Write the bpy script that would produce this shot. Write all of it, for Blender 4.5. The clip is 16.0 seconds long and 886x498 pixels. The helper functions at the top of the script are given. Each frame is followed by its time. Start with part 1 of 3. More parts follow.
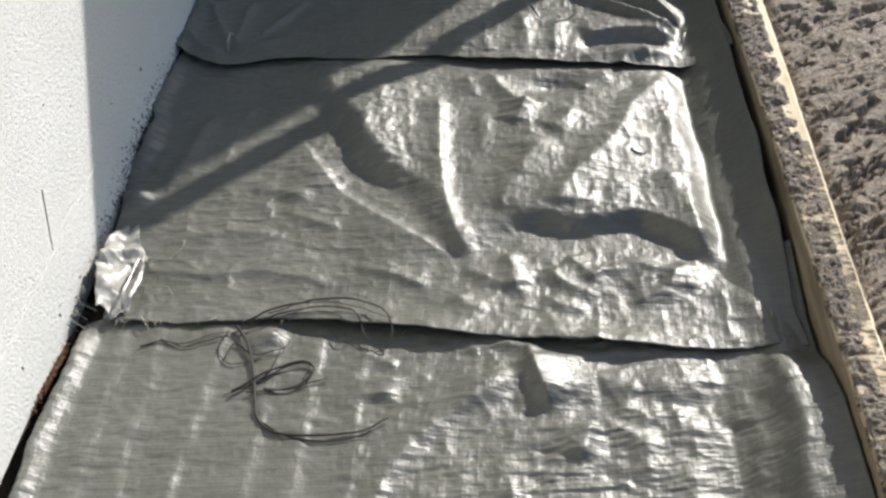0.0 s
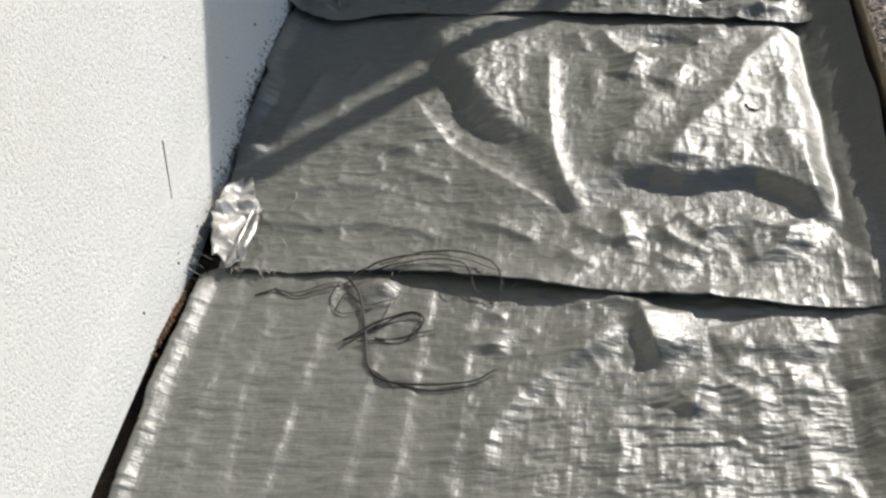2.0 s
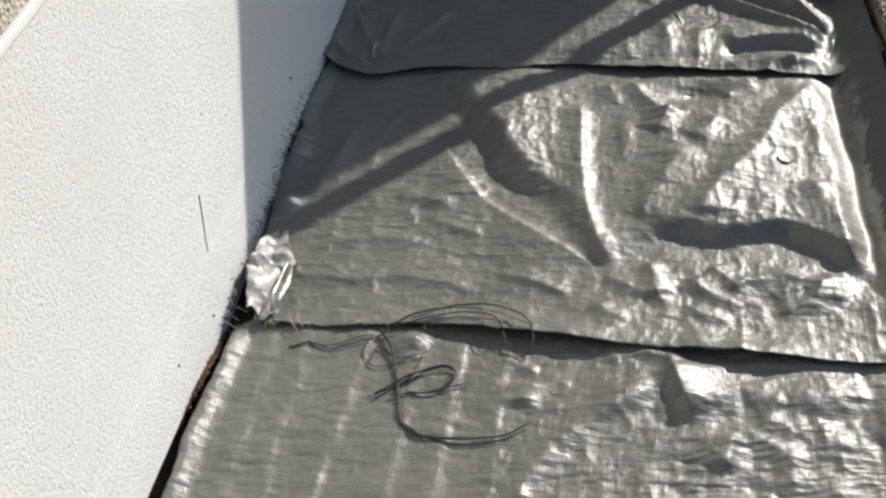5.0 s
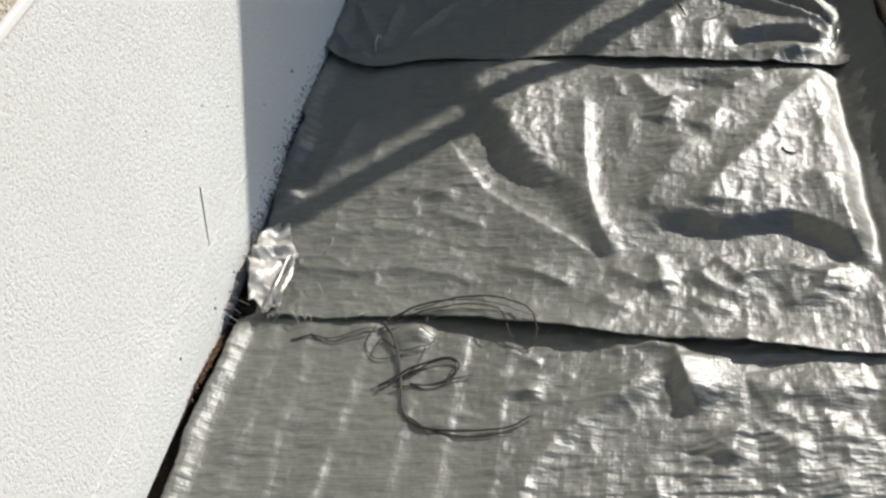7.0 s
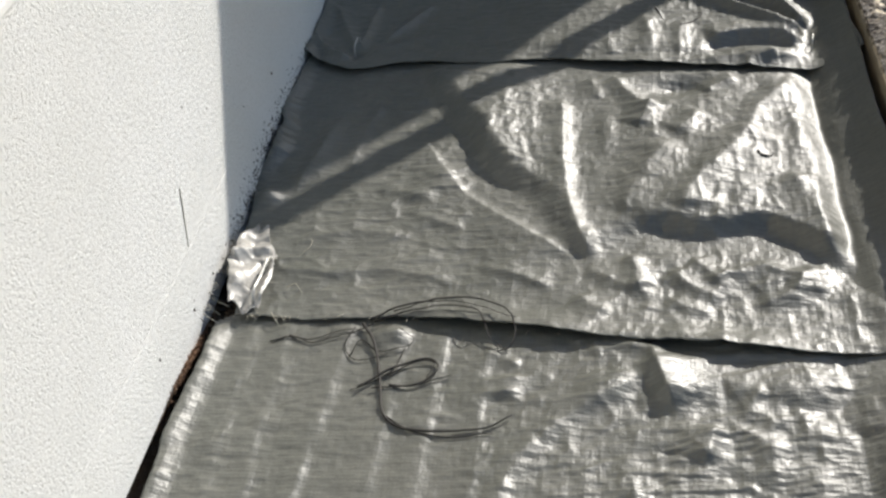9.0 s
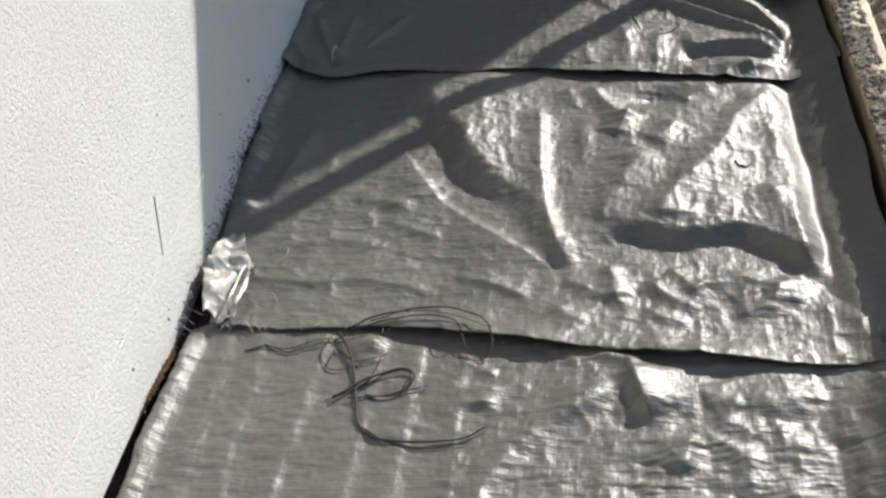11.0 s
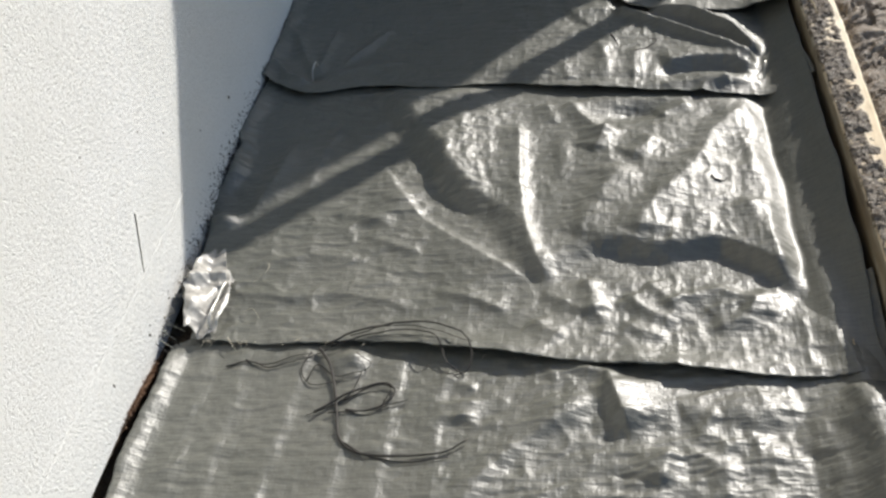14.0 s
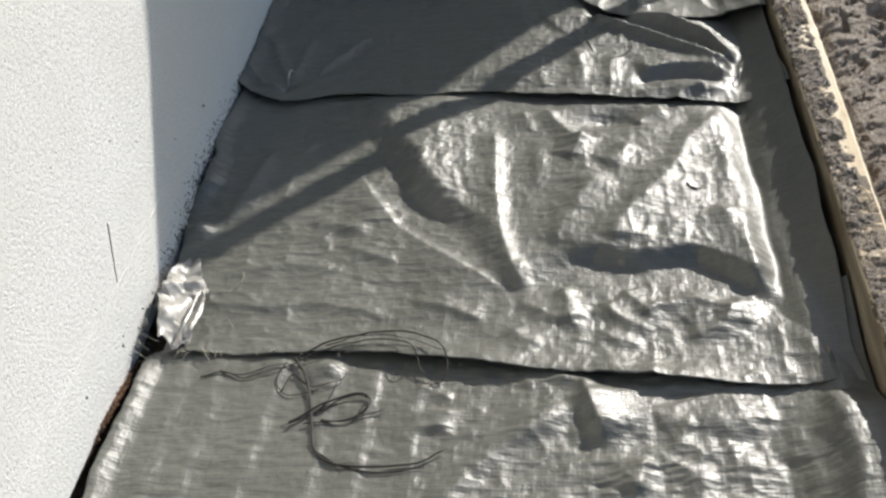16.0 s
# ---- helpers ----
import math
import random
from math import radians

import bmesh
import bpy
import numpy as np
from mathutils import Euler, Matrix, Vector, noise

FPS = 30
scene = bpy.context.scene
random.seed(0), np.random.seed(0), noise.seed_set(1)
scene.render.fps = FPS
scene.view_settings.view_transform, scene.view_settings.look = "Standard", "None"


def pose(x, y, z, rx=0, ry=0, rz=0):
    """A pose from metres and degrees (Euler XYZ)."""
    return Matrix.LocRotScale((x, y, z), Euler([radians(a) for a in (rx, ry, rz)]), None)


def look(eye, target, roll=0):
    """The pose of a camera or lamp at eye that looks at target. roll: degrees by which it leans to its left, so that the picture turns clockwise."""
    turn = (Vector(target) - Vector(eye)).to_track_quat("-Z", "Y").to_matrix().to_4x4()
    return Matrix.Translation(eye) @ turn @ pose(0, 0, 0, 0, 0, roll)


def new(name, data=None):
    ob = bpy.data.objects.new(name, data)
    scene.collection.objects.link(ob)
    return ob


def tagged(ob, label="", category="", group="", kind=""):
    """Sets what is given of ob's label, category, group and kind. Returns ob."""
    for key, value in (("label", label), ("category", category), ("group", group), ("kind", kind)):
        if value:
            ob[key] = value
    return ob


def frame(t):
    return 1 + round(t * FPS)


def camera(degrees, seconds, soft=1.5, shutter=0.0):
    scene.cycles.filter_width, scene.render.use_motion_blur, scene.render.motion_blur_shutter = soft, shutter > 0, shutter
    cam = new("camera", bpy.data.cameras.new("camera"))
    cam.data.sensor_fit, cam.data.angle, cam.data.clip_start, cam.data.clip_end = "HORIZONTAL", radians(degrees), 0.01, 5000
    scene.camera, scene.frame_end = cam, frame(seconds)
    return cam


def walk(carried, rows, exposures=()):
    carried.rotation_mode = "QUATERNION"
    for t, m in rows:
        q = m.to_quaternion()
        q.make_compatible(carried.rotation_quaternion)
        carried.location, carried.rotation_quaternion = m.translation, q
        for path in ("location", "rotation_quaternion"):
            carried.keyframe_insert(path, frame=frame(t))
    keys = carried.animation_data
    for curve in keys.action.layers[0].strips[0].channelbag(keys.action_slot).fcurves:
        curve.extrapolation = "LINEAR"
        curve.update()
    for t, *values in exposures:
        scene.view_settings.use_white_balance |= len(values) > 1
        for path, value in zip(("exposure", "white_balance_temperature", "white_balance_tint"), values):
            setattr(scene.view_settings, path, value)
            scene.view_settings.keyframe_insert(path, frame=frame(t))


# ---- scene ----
cam = camera(41.0, 16.0, soft=2.6)
PATH = [
    (0, (0.56, -0.569, 1.038), (0.428, 0.92, -0.291), -2.9),
    (0.5, (0.564, -0.567, 1.027), (0.379, 0.9, -0.32), -4.3),
    (1, (0.559, -0.569, 1.024), (0.334, 0.881, -0.334), -5.3),
    (1.5, (0.548, -0.579, 1.028), (0.289, 0.858, -0.339), -6.0),
    (2, (0.543, -0.585, 1.033), (0.252, 0.85, -0.33), -6.4),
    (2.5, (0.542, -0.585, 1.037), (0.22, 0.864, -0.303), -6.7),
    (3, (0.544, -0.584, 1.044), (0.202, 0.857, -0.3), -7.2),
    (3.5, (0.545, -0.583, 1.045), (0.193, 0.892, -0.259), -7.2),
    (4, (0.544, -0.585, 1.046), (0.197, 0.891, -0.258), -7.1),
    (4.2, (0.546, -0.582, 1.054), (0.198, 0.894, -0.251), -7.3),
    (6.5, (0.551, -0.582, 1.041), (0.195, 0.889, -0.266), -7.9),
    (7, (0.55, -0.58, 1.039), (0.19, 0.89, -0.269), -8.1),
    (7.5, (0.549, -0.582, 1.041), (0.186, 0.888, -0.266), -8.2),
    (8, (0.551, -0.584, 1.04), (0.19, 0.889, -0.264), -8.1),
    (8.5, (0.55, -0.588, 1.043), (0.209, 0.888, -0.263), -7.6),
    (11, (0.551, -0.581, 1.038), (0.263, 0.912, -0.261), -6.0),
    (11.5, (0.555, -0.582, 1.038), (0.28, 0.915, -0.258), -5.7),
    (12, (0.554, -0.581, 1.047), (0.278, 0.914, -0.252), -5.7),
    (12.5, (0.555, -0.582, 1.044), (0.279, 0.917, -0.251), -5.7),
    (13, (0.559, -0.581, 1.044), (0.281, 0.92, -0.249), -5.8),
    (13.5, (0.556, -0.581, 1.046), (0.284, 0.922, -0.245), -5.8),
    (14, (0.556, -0.587, 1.048), (0.297, 0.923, -0.238), -5.5),
    (14.5, (0.557, -0.587, 1.045), (0.302, 0.928, -0.235), -5.4),
    (15, (0.561, -0.584, 1.046), (0.306, 0.933, -0.232), -5.5),
    (15.5, (0.565, -0.577, 1.043), (0.336, 0.94, -0.24), -4.9),
    (16, (0.562, -0.58, 1.048), (0.335, 0.939, -0.233), -4.9),
]
walk(cam, [(t, look(eye, target, roll)) for t, eye, target, roll in PATH], exposures=((0, 0.38), (1.0, 0.36), (3.5, 0.28), (11, 0.28), (13, 0.30), (16, 0.31)))

# ---- world, sun ----
SUN = Vector((0.95, 1.60, 1.0)).normalized()
world = bpy.data.worlds.new("sky")
scene.world = world
world.use_nodes = True
wn = world.node_tree.nodes
sky = wn.new("ShaderNodeTexSky")
sky.sky_type, sky.sun_disc = "NISHITA", False
sky.sun_elevation = math.asin(SUN.z)
sky.sun_rotation = math.atan2(SUN.x, SUN.y)
world.node_tree.links.new(sky.outputs[0], wn["Background"].inputs[0])
wn["Background"].inputs[1].default_value = 0.118
sun_data = bpy.data.lights.new("sun", "SUN")
sun_data.energy, sun_data.angle, sun_data.color = 4.7, radians(0.5), (1.0, 0.955, 0.885)
new("sun", sun_data).matrix_world = look(SUN * 20, (0, 0, 0))


# ---- materials ----
class Nodes:
    """A small wrapper that makes shader graphs short to write."""

    def __init__(self, name):
        self.mat = bpy.data.materials.new(name)
        self.mat.use_nodes = True
        self.tree = self.mat.node_tree
        self.bsdf = self.tree.nodes["Principled BSDF"]
        self.coord = self.tree.nodes.new("ShaderNodeTexCoord").outputs["Object"]

    def link(self, a, b):
        self.tree.links.new(a, b)

    def put(self, socket, value):
        if isinstance(value, bpy.types.NodeSocket):
            self.link(value, socket)
        else:
            socket.default_value = value

    def scaled(self, sx, sy, sz, rz=0.0):
        n = self.tree.nodes.new("ShaderNodeMapping")
        n.inputs["Scale"].default_value = (sx, sy, sz)
        n.inputs["Rotation"].default_value = (0, 0, rz)
        self.link(self.coord, n.inputs["Vector"])
        return n.outputs[0]

    def noise(self, scale, detail=4.0, rough=0.6, vec=None, distortion=0.0):
        n = self.tree.nodes.new("ShaderNodeTexNoise")
        n.inputs["Scale"].default_value = scale
        n.inputs["Detail"].default_value = detail
        n.inputs["Roughness"].default_value = rough
        n.inputs["Distortion"].default_value = distortion
        self.link(vec or self.coord, n.inputs["Vector"])
        return n.outputs[0]

    def voronoi(self, scale, feature="F1"):
        n = self.tree.nodes.new("ShaderNodeTexVoronoi")
        n.feature = feature
        n.inputs["Scale"].default_value = scale
        self.link(self.coord, n.inputs["Vector"])
        return n.outputs["Distance"]

    def wave(self, axis, scale, distortion=0.6, dscale=6.0):
        n = self.tree.nodes.new("ShaderNodeTexWave")
        n.bands_direction = axis
        n.inputs["Scale"].default_value = scale
        n.inputs["Distortion"].default_value = distortion
        n.inputs["Detail"].default_value = 1.0
        n.inputs["Detail Scale"].default_value = dscale
        self.link(self.coord, n.inputs["Vector"])
        return n.outputs["Fac"]

    def ramp(self, fac, *stops):
        n = self.tree.nodes.new("ShaderNodeValToRGB")
        el = n.color_ramp.elements
        while len(el) < len(stops):
            el.new(0.5)
        for e, (p, c) in zip(el, stops):
            e.position = p
            e.color = (c, c, c, 1) if isinstance(c, (int, float)) else (*c, 1)
        self.link(fac, n.inputs[0])
        return n.outputs[0]

    def mix(self, fac, a, b, mode="MIX"):
        n = self.tree.nodes.new("ShaderNodeMix")
        n.data_type, n.blend_type = "RGBA", mode
        self.put(n.inputs[0], fac)
        for s, v in ((n.inputs[6], a), (n.inputs[7], b)):
            self.put(s, v if isinstance(v, bpy.types.NodeSocket) else (*v, 1) if len(v) == 3 else v)
        return n.outputs[2]

    def math(self, op, a, b=0.5):
        n = self.tree.nodes.new("ShaderNodeMath")
        n.operation = op
        self.put(n.inputs[0], a)
        self.put(n.inputs[1], b)
        return n.outputs[0]

    def bump(self, height, distance, strength=1.0, normal=None):
        n = self.tree.nodes.new("ShaderNodeBump")
        n.inputs["Strength"].default_value = strength
        n.inputs["Distance"].default_value = distance
        self.link(height, n.inputs["Height"])
        if normal:
            self.link(normal, n.inputs["Normal"])
        return n.outputs[0]

    def done(self, color, rough, normal=None, metal=0.0, spec=0.5):
        self.put(self.bsdf.inputs["Base Color"], color if isinstance(color, bpy.types.NodeSocket) else (*color, 1))
        self.put(self.bsdf.inputs["Roughness"], rough)
        self.bsdf.inputs["Metallic"].default_value = metal
        self.bsdf.inputs["Specular IOR Level"].default_value = spec
        if normal:
            self.link(normal, self.bsdf.inputs["Normal"])
        return self.mat


def fabric_material():
    """Dark woven polypropylene tape cloth, glossy, dusty in places."""
    n = Nodes("woven_fabric")
    warp, weft = n.wave("X", 62.0, 1.2, 9.0), n.wave("Y", 62.0, 1.2, 9.0)
    dash_x = n.noise(1.0, 3, 0.65, n.scaled(42, 300, 42))
    dash_y = n.noise(1.0, 3, 0.65, n.scaled(300, 36, 42))
    weave = n.math("ADD", n.math("MULTIPLY", warp, 0.3), n.math("MULTIPLY", weft, 0.7))
    tapes = n.math("ADD", n.math("MULTIPLY", dash_x, 0.70), n.math("MULTIPLY", dash_y, 0.30))
    crinkle = n.noise(70, 5, 0.62)
    dust = n.ramp(n.noise(7, 5, 0.65), (0.35, 0.0), (0.75, 1.0))
    base = n.mix(n.ramp(tapes, (0.38, 0.0), (0.64, 1.0)), (0.078, 0.079, 0.064), (0.130, 0.131, 0.107))
    col = n.mix(n.math("MULTIPLY", dust, 0.35), base, (0.185, 0.178, 0.152))
    rough = n.math("ADD", n.math("MULTIPLY", tapes, 0.14), n.math("MULTIPLY", dust, 0.10))
    rough = n.math("ADD", rough, 0.36)
    b = n.bump(crinkle, 0.0034, 0.45)
    b = n.bump(tapes, 0.0016, 0.25, b)
    b = n.bump(weave, 0.0006, 0.22, b)
    return n.done(col, rough, b, spec=1.0)


def plinth_material():
    """Fine-grained white render with small pits and grains."""
    n = Nodes("white_stucco")
    fine, mid, big = n.noise(520, 3, 0.6), n.noise(170, 4, 0.7), n.noise(3, 4, 0.6)
    pits = n.ramp(n.noise(250, 2, 0.5), (0.32, 1.0), (0.45, 0.0))
    col = n.mix(n.ramp(big, (0.35, 0.0), (0.7, 1.0)), (0.70, 0.695, 0.665), (0.755, 0.75, 0.73))
    col = n.mix(n.math("MULTIPLY", pits, 0.5), col, (0.50, 0.49, 0.45))
    b = n.bump(n.math("ADD", n.math("MULTIPLY", mid, 0.6), n.math("MULTIPLY", fine, 0.4)), 0.0036, 0.7)
    b = n.bump(n.math("SUBTRACT", 1.0, pits), 0.0008, 0.6, b)
    return n.done(col, 0.85, b, spec=0.2)


def beige_material():
    n = Nodes("beige_stucco")
    v = n.voronoi(160)
    mid = n.noise(110, 4, 0.7)
    col = n.mix(n.ramp(mid, (0.35, 0.0), (0.65, 1.0)), (0.42, 0.37, 0.29), (0.60, 0.55, 0.46))
    return n.done(col, 0.9, n.bump(n.math("ADD", v, mid), 0.006, 0.8), spec=0.2)


def mud_material(name, dark, light, dry):
    n = Nodes(name)
    a, f = n.noise(40, 6, 0.75), n.noise(150, 5, 0.7)
    col = n.mix(n.ramp(a, (0.3, 0.0), (0.7, 1.0)), dark, light)
    col = n.mix(n.ramp(f, (0.48, 0.0), (0.72, 0.8)), col, dry)
    rough = n.ramp(n.noise(40, 4, 0.6), (0.35, 0.45), (0.65, 0.95))
    b = n.bump(f, 0.009, 0.9)
    b = n.bump(n.noise(420, 3, 0.6), 0.002, 0.6, b)
    return n.done(col, rough, b, spec=0.35)


def wood_material(name, muddy, tone=1.0):
    n = Nodes(name)
    grain = n.noise(1.0, 6, 0.65, n.scaled(40, 3, 90), 0.8)
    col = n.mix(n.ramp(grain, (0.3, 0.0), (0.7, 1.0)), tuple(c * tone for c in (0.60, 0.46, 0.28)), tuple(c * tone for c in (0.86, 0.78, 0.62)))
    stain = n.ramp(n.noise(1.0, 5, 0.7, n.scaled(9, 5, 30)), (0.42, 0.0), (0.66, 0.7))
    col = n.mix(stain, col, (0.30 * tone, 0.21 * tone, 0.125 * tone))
    b = n.bump(grain, 0.0015, 0.6)
    if muddy:
        m = n.ramp(n.noise(34, 6, 0.72, n.scaled(0.7, 1.5, 1)), (0.46, 1.0), (0.56, 0.0))
        soil = n.mix(n.ramp(n.noise(150, 4, 0.6), (0.35, 0.0), (0.65, 1.0)), (0.07, 0.055, 0.04), (0.22, 0.18, 0.13))
        col = n.mix(m, col, soil)
        b = n.bump(m, 0.004, 0.7, b)
    return n.done(col, 0.75, b, spec=0.3)


def plain(name, col, rough, metal=0.0, spec=0.5, amount=0.3, scale=300):
    n = Nodes(name)
    v = n.noise(scale, 3, 0.6)
    dark = tuple(c * (1 - amount) for c in col)
    return n.done(n.mix(n.ramp(v, (0.3, 0.0), (0.7, 1.0)), dark, col), rough, n.bump(v, 0.001, 0.3), metal, spec)


FABRIC = fabric_material()
# the same dark cloth, with sun glare put into a pale mottled colour
GLARE_FABRIC = plain("glare_pale_fabric", (0.50, 0.475, 0.425), 0.44, 0.0, 1.0, 0.60, 70)
PLINTH = plinth_material()
BEIGE = beige_material()
MUD = mud_material("wet_mud", (0.17, 0.135, 0.105), (0.40, 0.335, 0.27), (0.62, 0.56, 0.475))
DARK_MUD = mud_material("caked_mud", (0.075, 0.060, 0.047), (0.31, 0.262, 0.21), (0.56, 0.50, 0.42))
SOIL = mud_material("dark_soil", (0.05, 0.035, 0.024), (0.11, 0.075, 0.048), (0.17, 0.115, 0.07))
GROUND = mud_material("bare_ground", (0.12, 0.095, 0.07), (0.22, 0.18, 0.13), (0.30, 0.25, 0.19))
WOOD = wood_material("raw_pine", False)
DARKER_WOOD = wood_material("darker_pine", False, 0.45)
MUDDY_WOOD = wood_material("muddy_pine", True)
WIRE = plain("galvanised_wire", (0.62, 0.61, 0.57), 0.38, 0.8)
THREAD = plain("black_thread", (0.050, 0.045, 0.040), 0.6, 0.0, 0.3)
FROND = plain("pale_fibre", (0.52, 0.48, 0.38), 0.5)
STRAW = plain("dry_straw", (0.50, 0.40, 0.23), 0.6)
STEM = plain("dry_brown_stem", (0.24, 0.215, 0.165), 0.7)
SPLASH = plain("mud_splash", (0.16, 0.14, 0.12), 0.8)
BEAD = plain("white_bead", (0.80, 0.79, 0.75), 0.6, amount=0.08, scale=90)
FOAM = plain("rusty_foam", (0.24, 0.13, 0.07), 0.8, amount=0.6, scale=120)


# ---- shape helpers ----
def part(name, bm, material, parent=None, label="", smooth=False):
    me = bpy.data.meshes.new(name)
    bm.to_mesh(me)
    bm.free()
    me.materials.append(material)
    if smooth:
        me.shade_smooth()
    ob = new(name, me)
    ob.parent = parent
    if label:
        ob["label"] = label
    return ob


def box(bm, x0, x1, y0, y1, z0, z1, bevel=0.0):
    m = Matrix.Translation(((x0 + x1) / 2, (y0 + y1) / 2, (z0 + z1) / 2)) @ Matrix.Diagonal((x1 - x0, y1 - y0, z1 - z0, 1))
    made = bmesh.ops.create_cube(bm, size=1, matrix=m)["verts"]
    if bevel:
        edges = list({e for v in made for e in v.link_edges})
        bmesh.ops.bevel(bm, geom=edges, offset=bevel, segments=2, affect="EDGES", profile=0.6)
    return bm


def lattice(x, y, seed):
    """Smooth value noise in 0..1 on a unit lattice."""
    table = np.random.RandomState(seed).rand(128, 128)
    i, j = np.floor(x).astype(int), np.floor(y).astype(int)
    u, v = x - i, y - j
    u, v = u * u * u * (u * (6 * u - 15) + 10), v * v * v * (v * (6 * v - 15) + 10)
    i0, i1, j0, j1 = i % 128, (i + 1) % 128, j % 128, (j + 1) % 128
    return (table[i0, j0] * (1 - u) + table[i1, j0] * u) * (1 - v) + (table[i0, j1] * (1 - u) + table[i1, j1] * u) * v


def fbm(x, y, size, seed, octaves=4, gain=0.5):
    total, amp, norm = 0.0, 1.0, 0.0
    for o in range(octaves):
        k = 2 ** o / size
        total = total + amp * lattice(x * k + 17.3 * o, y * k + 5.1 * o, seed + o)
        norm += amp
        amp *= gain
    return total / norm


def creases(x, y, size, seed, octaves=3):
    """Sharp crumple ridges, 0..1."""
    wx = x + size * 0.8 * (fbm(x, y, size * 1.6, seed + 40, 2) - 0.5)
    wy = y + size * 0.8 * (fbm(x, y, size * 1.6, seed + 50, 2) - 0.5)
    total, amp, norm = 0.0, 1.0, 0.0
    for o in range(octaves):
        k = 2 ** o / size
        total = total + amp * (1 - np.abs(2 * lattice(wx * k + 3.7 * o, wy * k + 9.2 * o, seed + o) - 1)) ** 1.6
        norm += amp
        amp *= 0.45
    return total / norm


def soft_creases(x, y, size, seed):
    """Broad, rounded crumples, 0..1."""
    wx = x + size * 0.9 * (fbm(x, y, size * 1.3, seed + 40, 2) - 0.5)
    wy = y + size * 0.9 * (fbm(x, y, size * 1.3, seed + 50, 2) - 0.5)
    a = np.sqrt((2 * lattice(wx / size, wy / size, seed) - 1) ** 2 + 0.006)
    b = np.sqrt((2 * lattice(wx * 2.1 / size + 7, wy * 2.1 / size + 3, seed + 1) - 1) ** 2 + 0.01)
    return 1 - 0.72 * a - 0.28 * b


def step(a, b, v):
    s = np.clip((v - a) / (b - a), 0, 1)
    return s * s * (3 - 2 * s)


def along(x, y, line):
    """Distance to a polyline, its side (+ to the left of its way) and how far along, 0..1."""
    best = np.full(x.shape, 1e9)
    side = np.zeros(x.shape)
    far = np.zeros(x.shape)
    lengths = [math.dist(a, b) for a, b in zip(line, line[1:])]
    gone, whole = 0.0, sum(lengths)
    for (a, b), size in zip(zip(line, line[1:]), lengths):
        dx, dy = (b[0] - a[0]) / size, (b[1] - a[1]) / size
        s = np.clip((x - a[0]) * dx + (y - a[1]) * dy, 0, size)
        d = np.hypot(x - a[0] - s * dx, y - a[1] - s * dy)
        near = d < best
        best = np.where(near, d, best)
        side = np.where(near, np.sign(dx * (y - a[1]) - dy * (x - a[0])), side)
        far = np.where(near, (gone + s) / whole, far)
        gone += size
    return best, side, far


def fold(x, y, line, height, left, right, taper=0.25):
    """A ridge along a polyline, with its own width on either side, dying out at the ends."""
    d, side, far = along(x, y, line)
    width = np.where(side > 0, left, right)
    fade = step(0, taper, far) * step(0, taper, 1 - far) if taper else 1.0
    return height * fade * np.exp(-((d / (width * (0.35 + 0.65 * fade))) ** 1.5))


def bulge(x, y, outline, height, soft):
    """A raised pocket inside a closed outline, with a slope of the width soft at its rim."""
    d, _, _ = along(x, y, outline + outline[:1])
    inside = np.zeros(x.shape, bool)
    for a, b in zip(outline, outline[1:] + outline[:1]):
        if a[1] != b[1]:
            cross = ((a[1] > y) != (b[1] > y)) & (x < (b[0] - a[0]) * (y - a[1]) / (b[1] - a[1]) + a[0])
            inside ^= cross
    return height * step(0, soft, np.where(inside, d, 0))


def lump(x, y, cx, cy, rx, ry, height, turn=0.0):
    c, s = math.cos(radians(turn)), math.sin(radians(turn))
    u, v = ((x - cx) * c + (y - cy) * s) / rx, (-(x - cx) * s + (y - cy) * c) / ry
    return height * np.exp(-(u * u + v * v))


def grid_mesh(name, xs, ys, zs, material):
    """A smooth sheet from arrays of places."""
    rows, cols = xs.shape
    me = bpy.data.meshes.new(name)
    co = np.stack([xs, ys, zs], -1).reshape(-1, 3)
    k = np.arange(rows * cols).reshape(rows, cols)
    quads = np.stack([k[:-1, :-1], k[:-1, 1:], k[1:, 1:], k[1:, :-1]], -1).reshape(-1, 4)
    me.from_pydata(co.tolist(), [], quads.tolist())
    me.materials.append(material)
    me.shade_smooth()
    me.update()
    return new(name, me)


def curve_points(points, steps=8):
    """A smooth line through the points."""
    pts = [Vector(p) for p in points]
    pts = [2 * pts[0] - pts[1]] + pts + [2 * pts[-1] - pts[-2]]
    out = []
    for a, b, c, d in zip(pts, pts[1:], pts[2:], pts[3:]):
        for i in range(steps):
            t = i / steps
            out.append(0.5 * (2 * b + (c - a) * t + (2 * a - 5 * b + 4 * c - d) * t * t + (3 * b - a - 3 * c + d) * t ** 3))
    return out + [pts[-2]]


def tube(bm, points, radius, sides=6, thin=1.0):
    """A round strand along points; thin: its radius at the far end, as a share."""
    rings = []
    for i, p in enumerate(points):
        ahead = (points[min(i + 1, len(points) - 1)] - points[max(i - 1, 0)]).normalized()
        u = ahead.orthogonal().normalized() if not rings else (last - last.dot(ahead) * ahead).normalized()
        last = u
        w = ahead.cross(u)
        r = radius * (1 + (thin - 1) * i / max(1, len(points) - 1))
        rings.append([bm.verts.new(p + r * (math.cos(a) * u + math.sin(a) * w)) for a in (2 * math.pi * k / sides for k in range(sides))])
    for a, b in zip(rings, rings[1:]):
        for k in range(sides):
            bm.faces.new((a[k], a[(k + 1) % sides], b[(k + 1) % sides], b[k]))
    bm.faces.new(rings[0][::-1])
    bm.faces.new(rings[-1])
    return bm


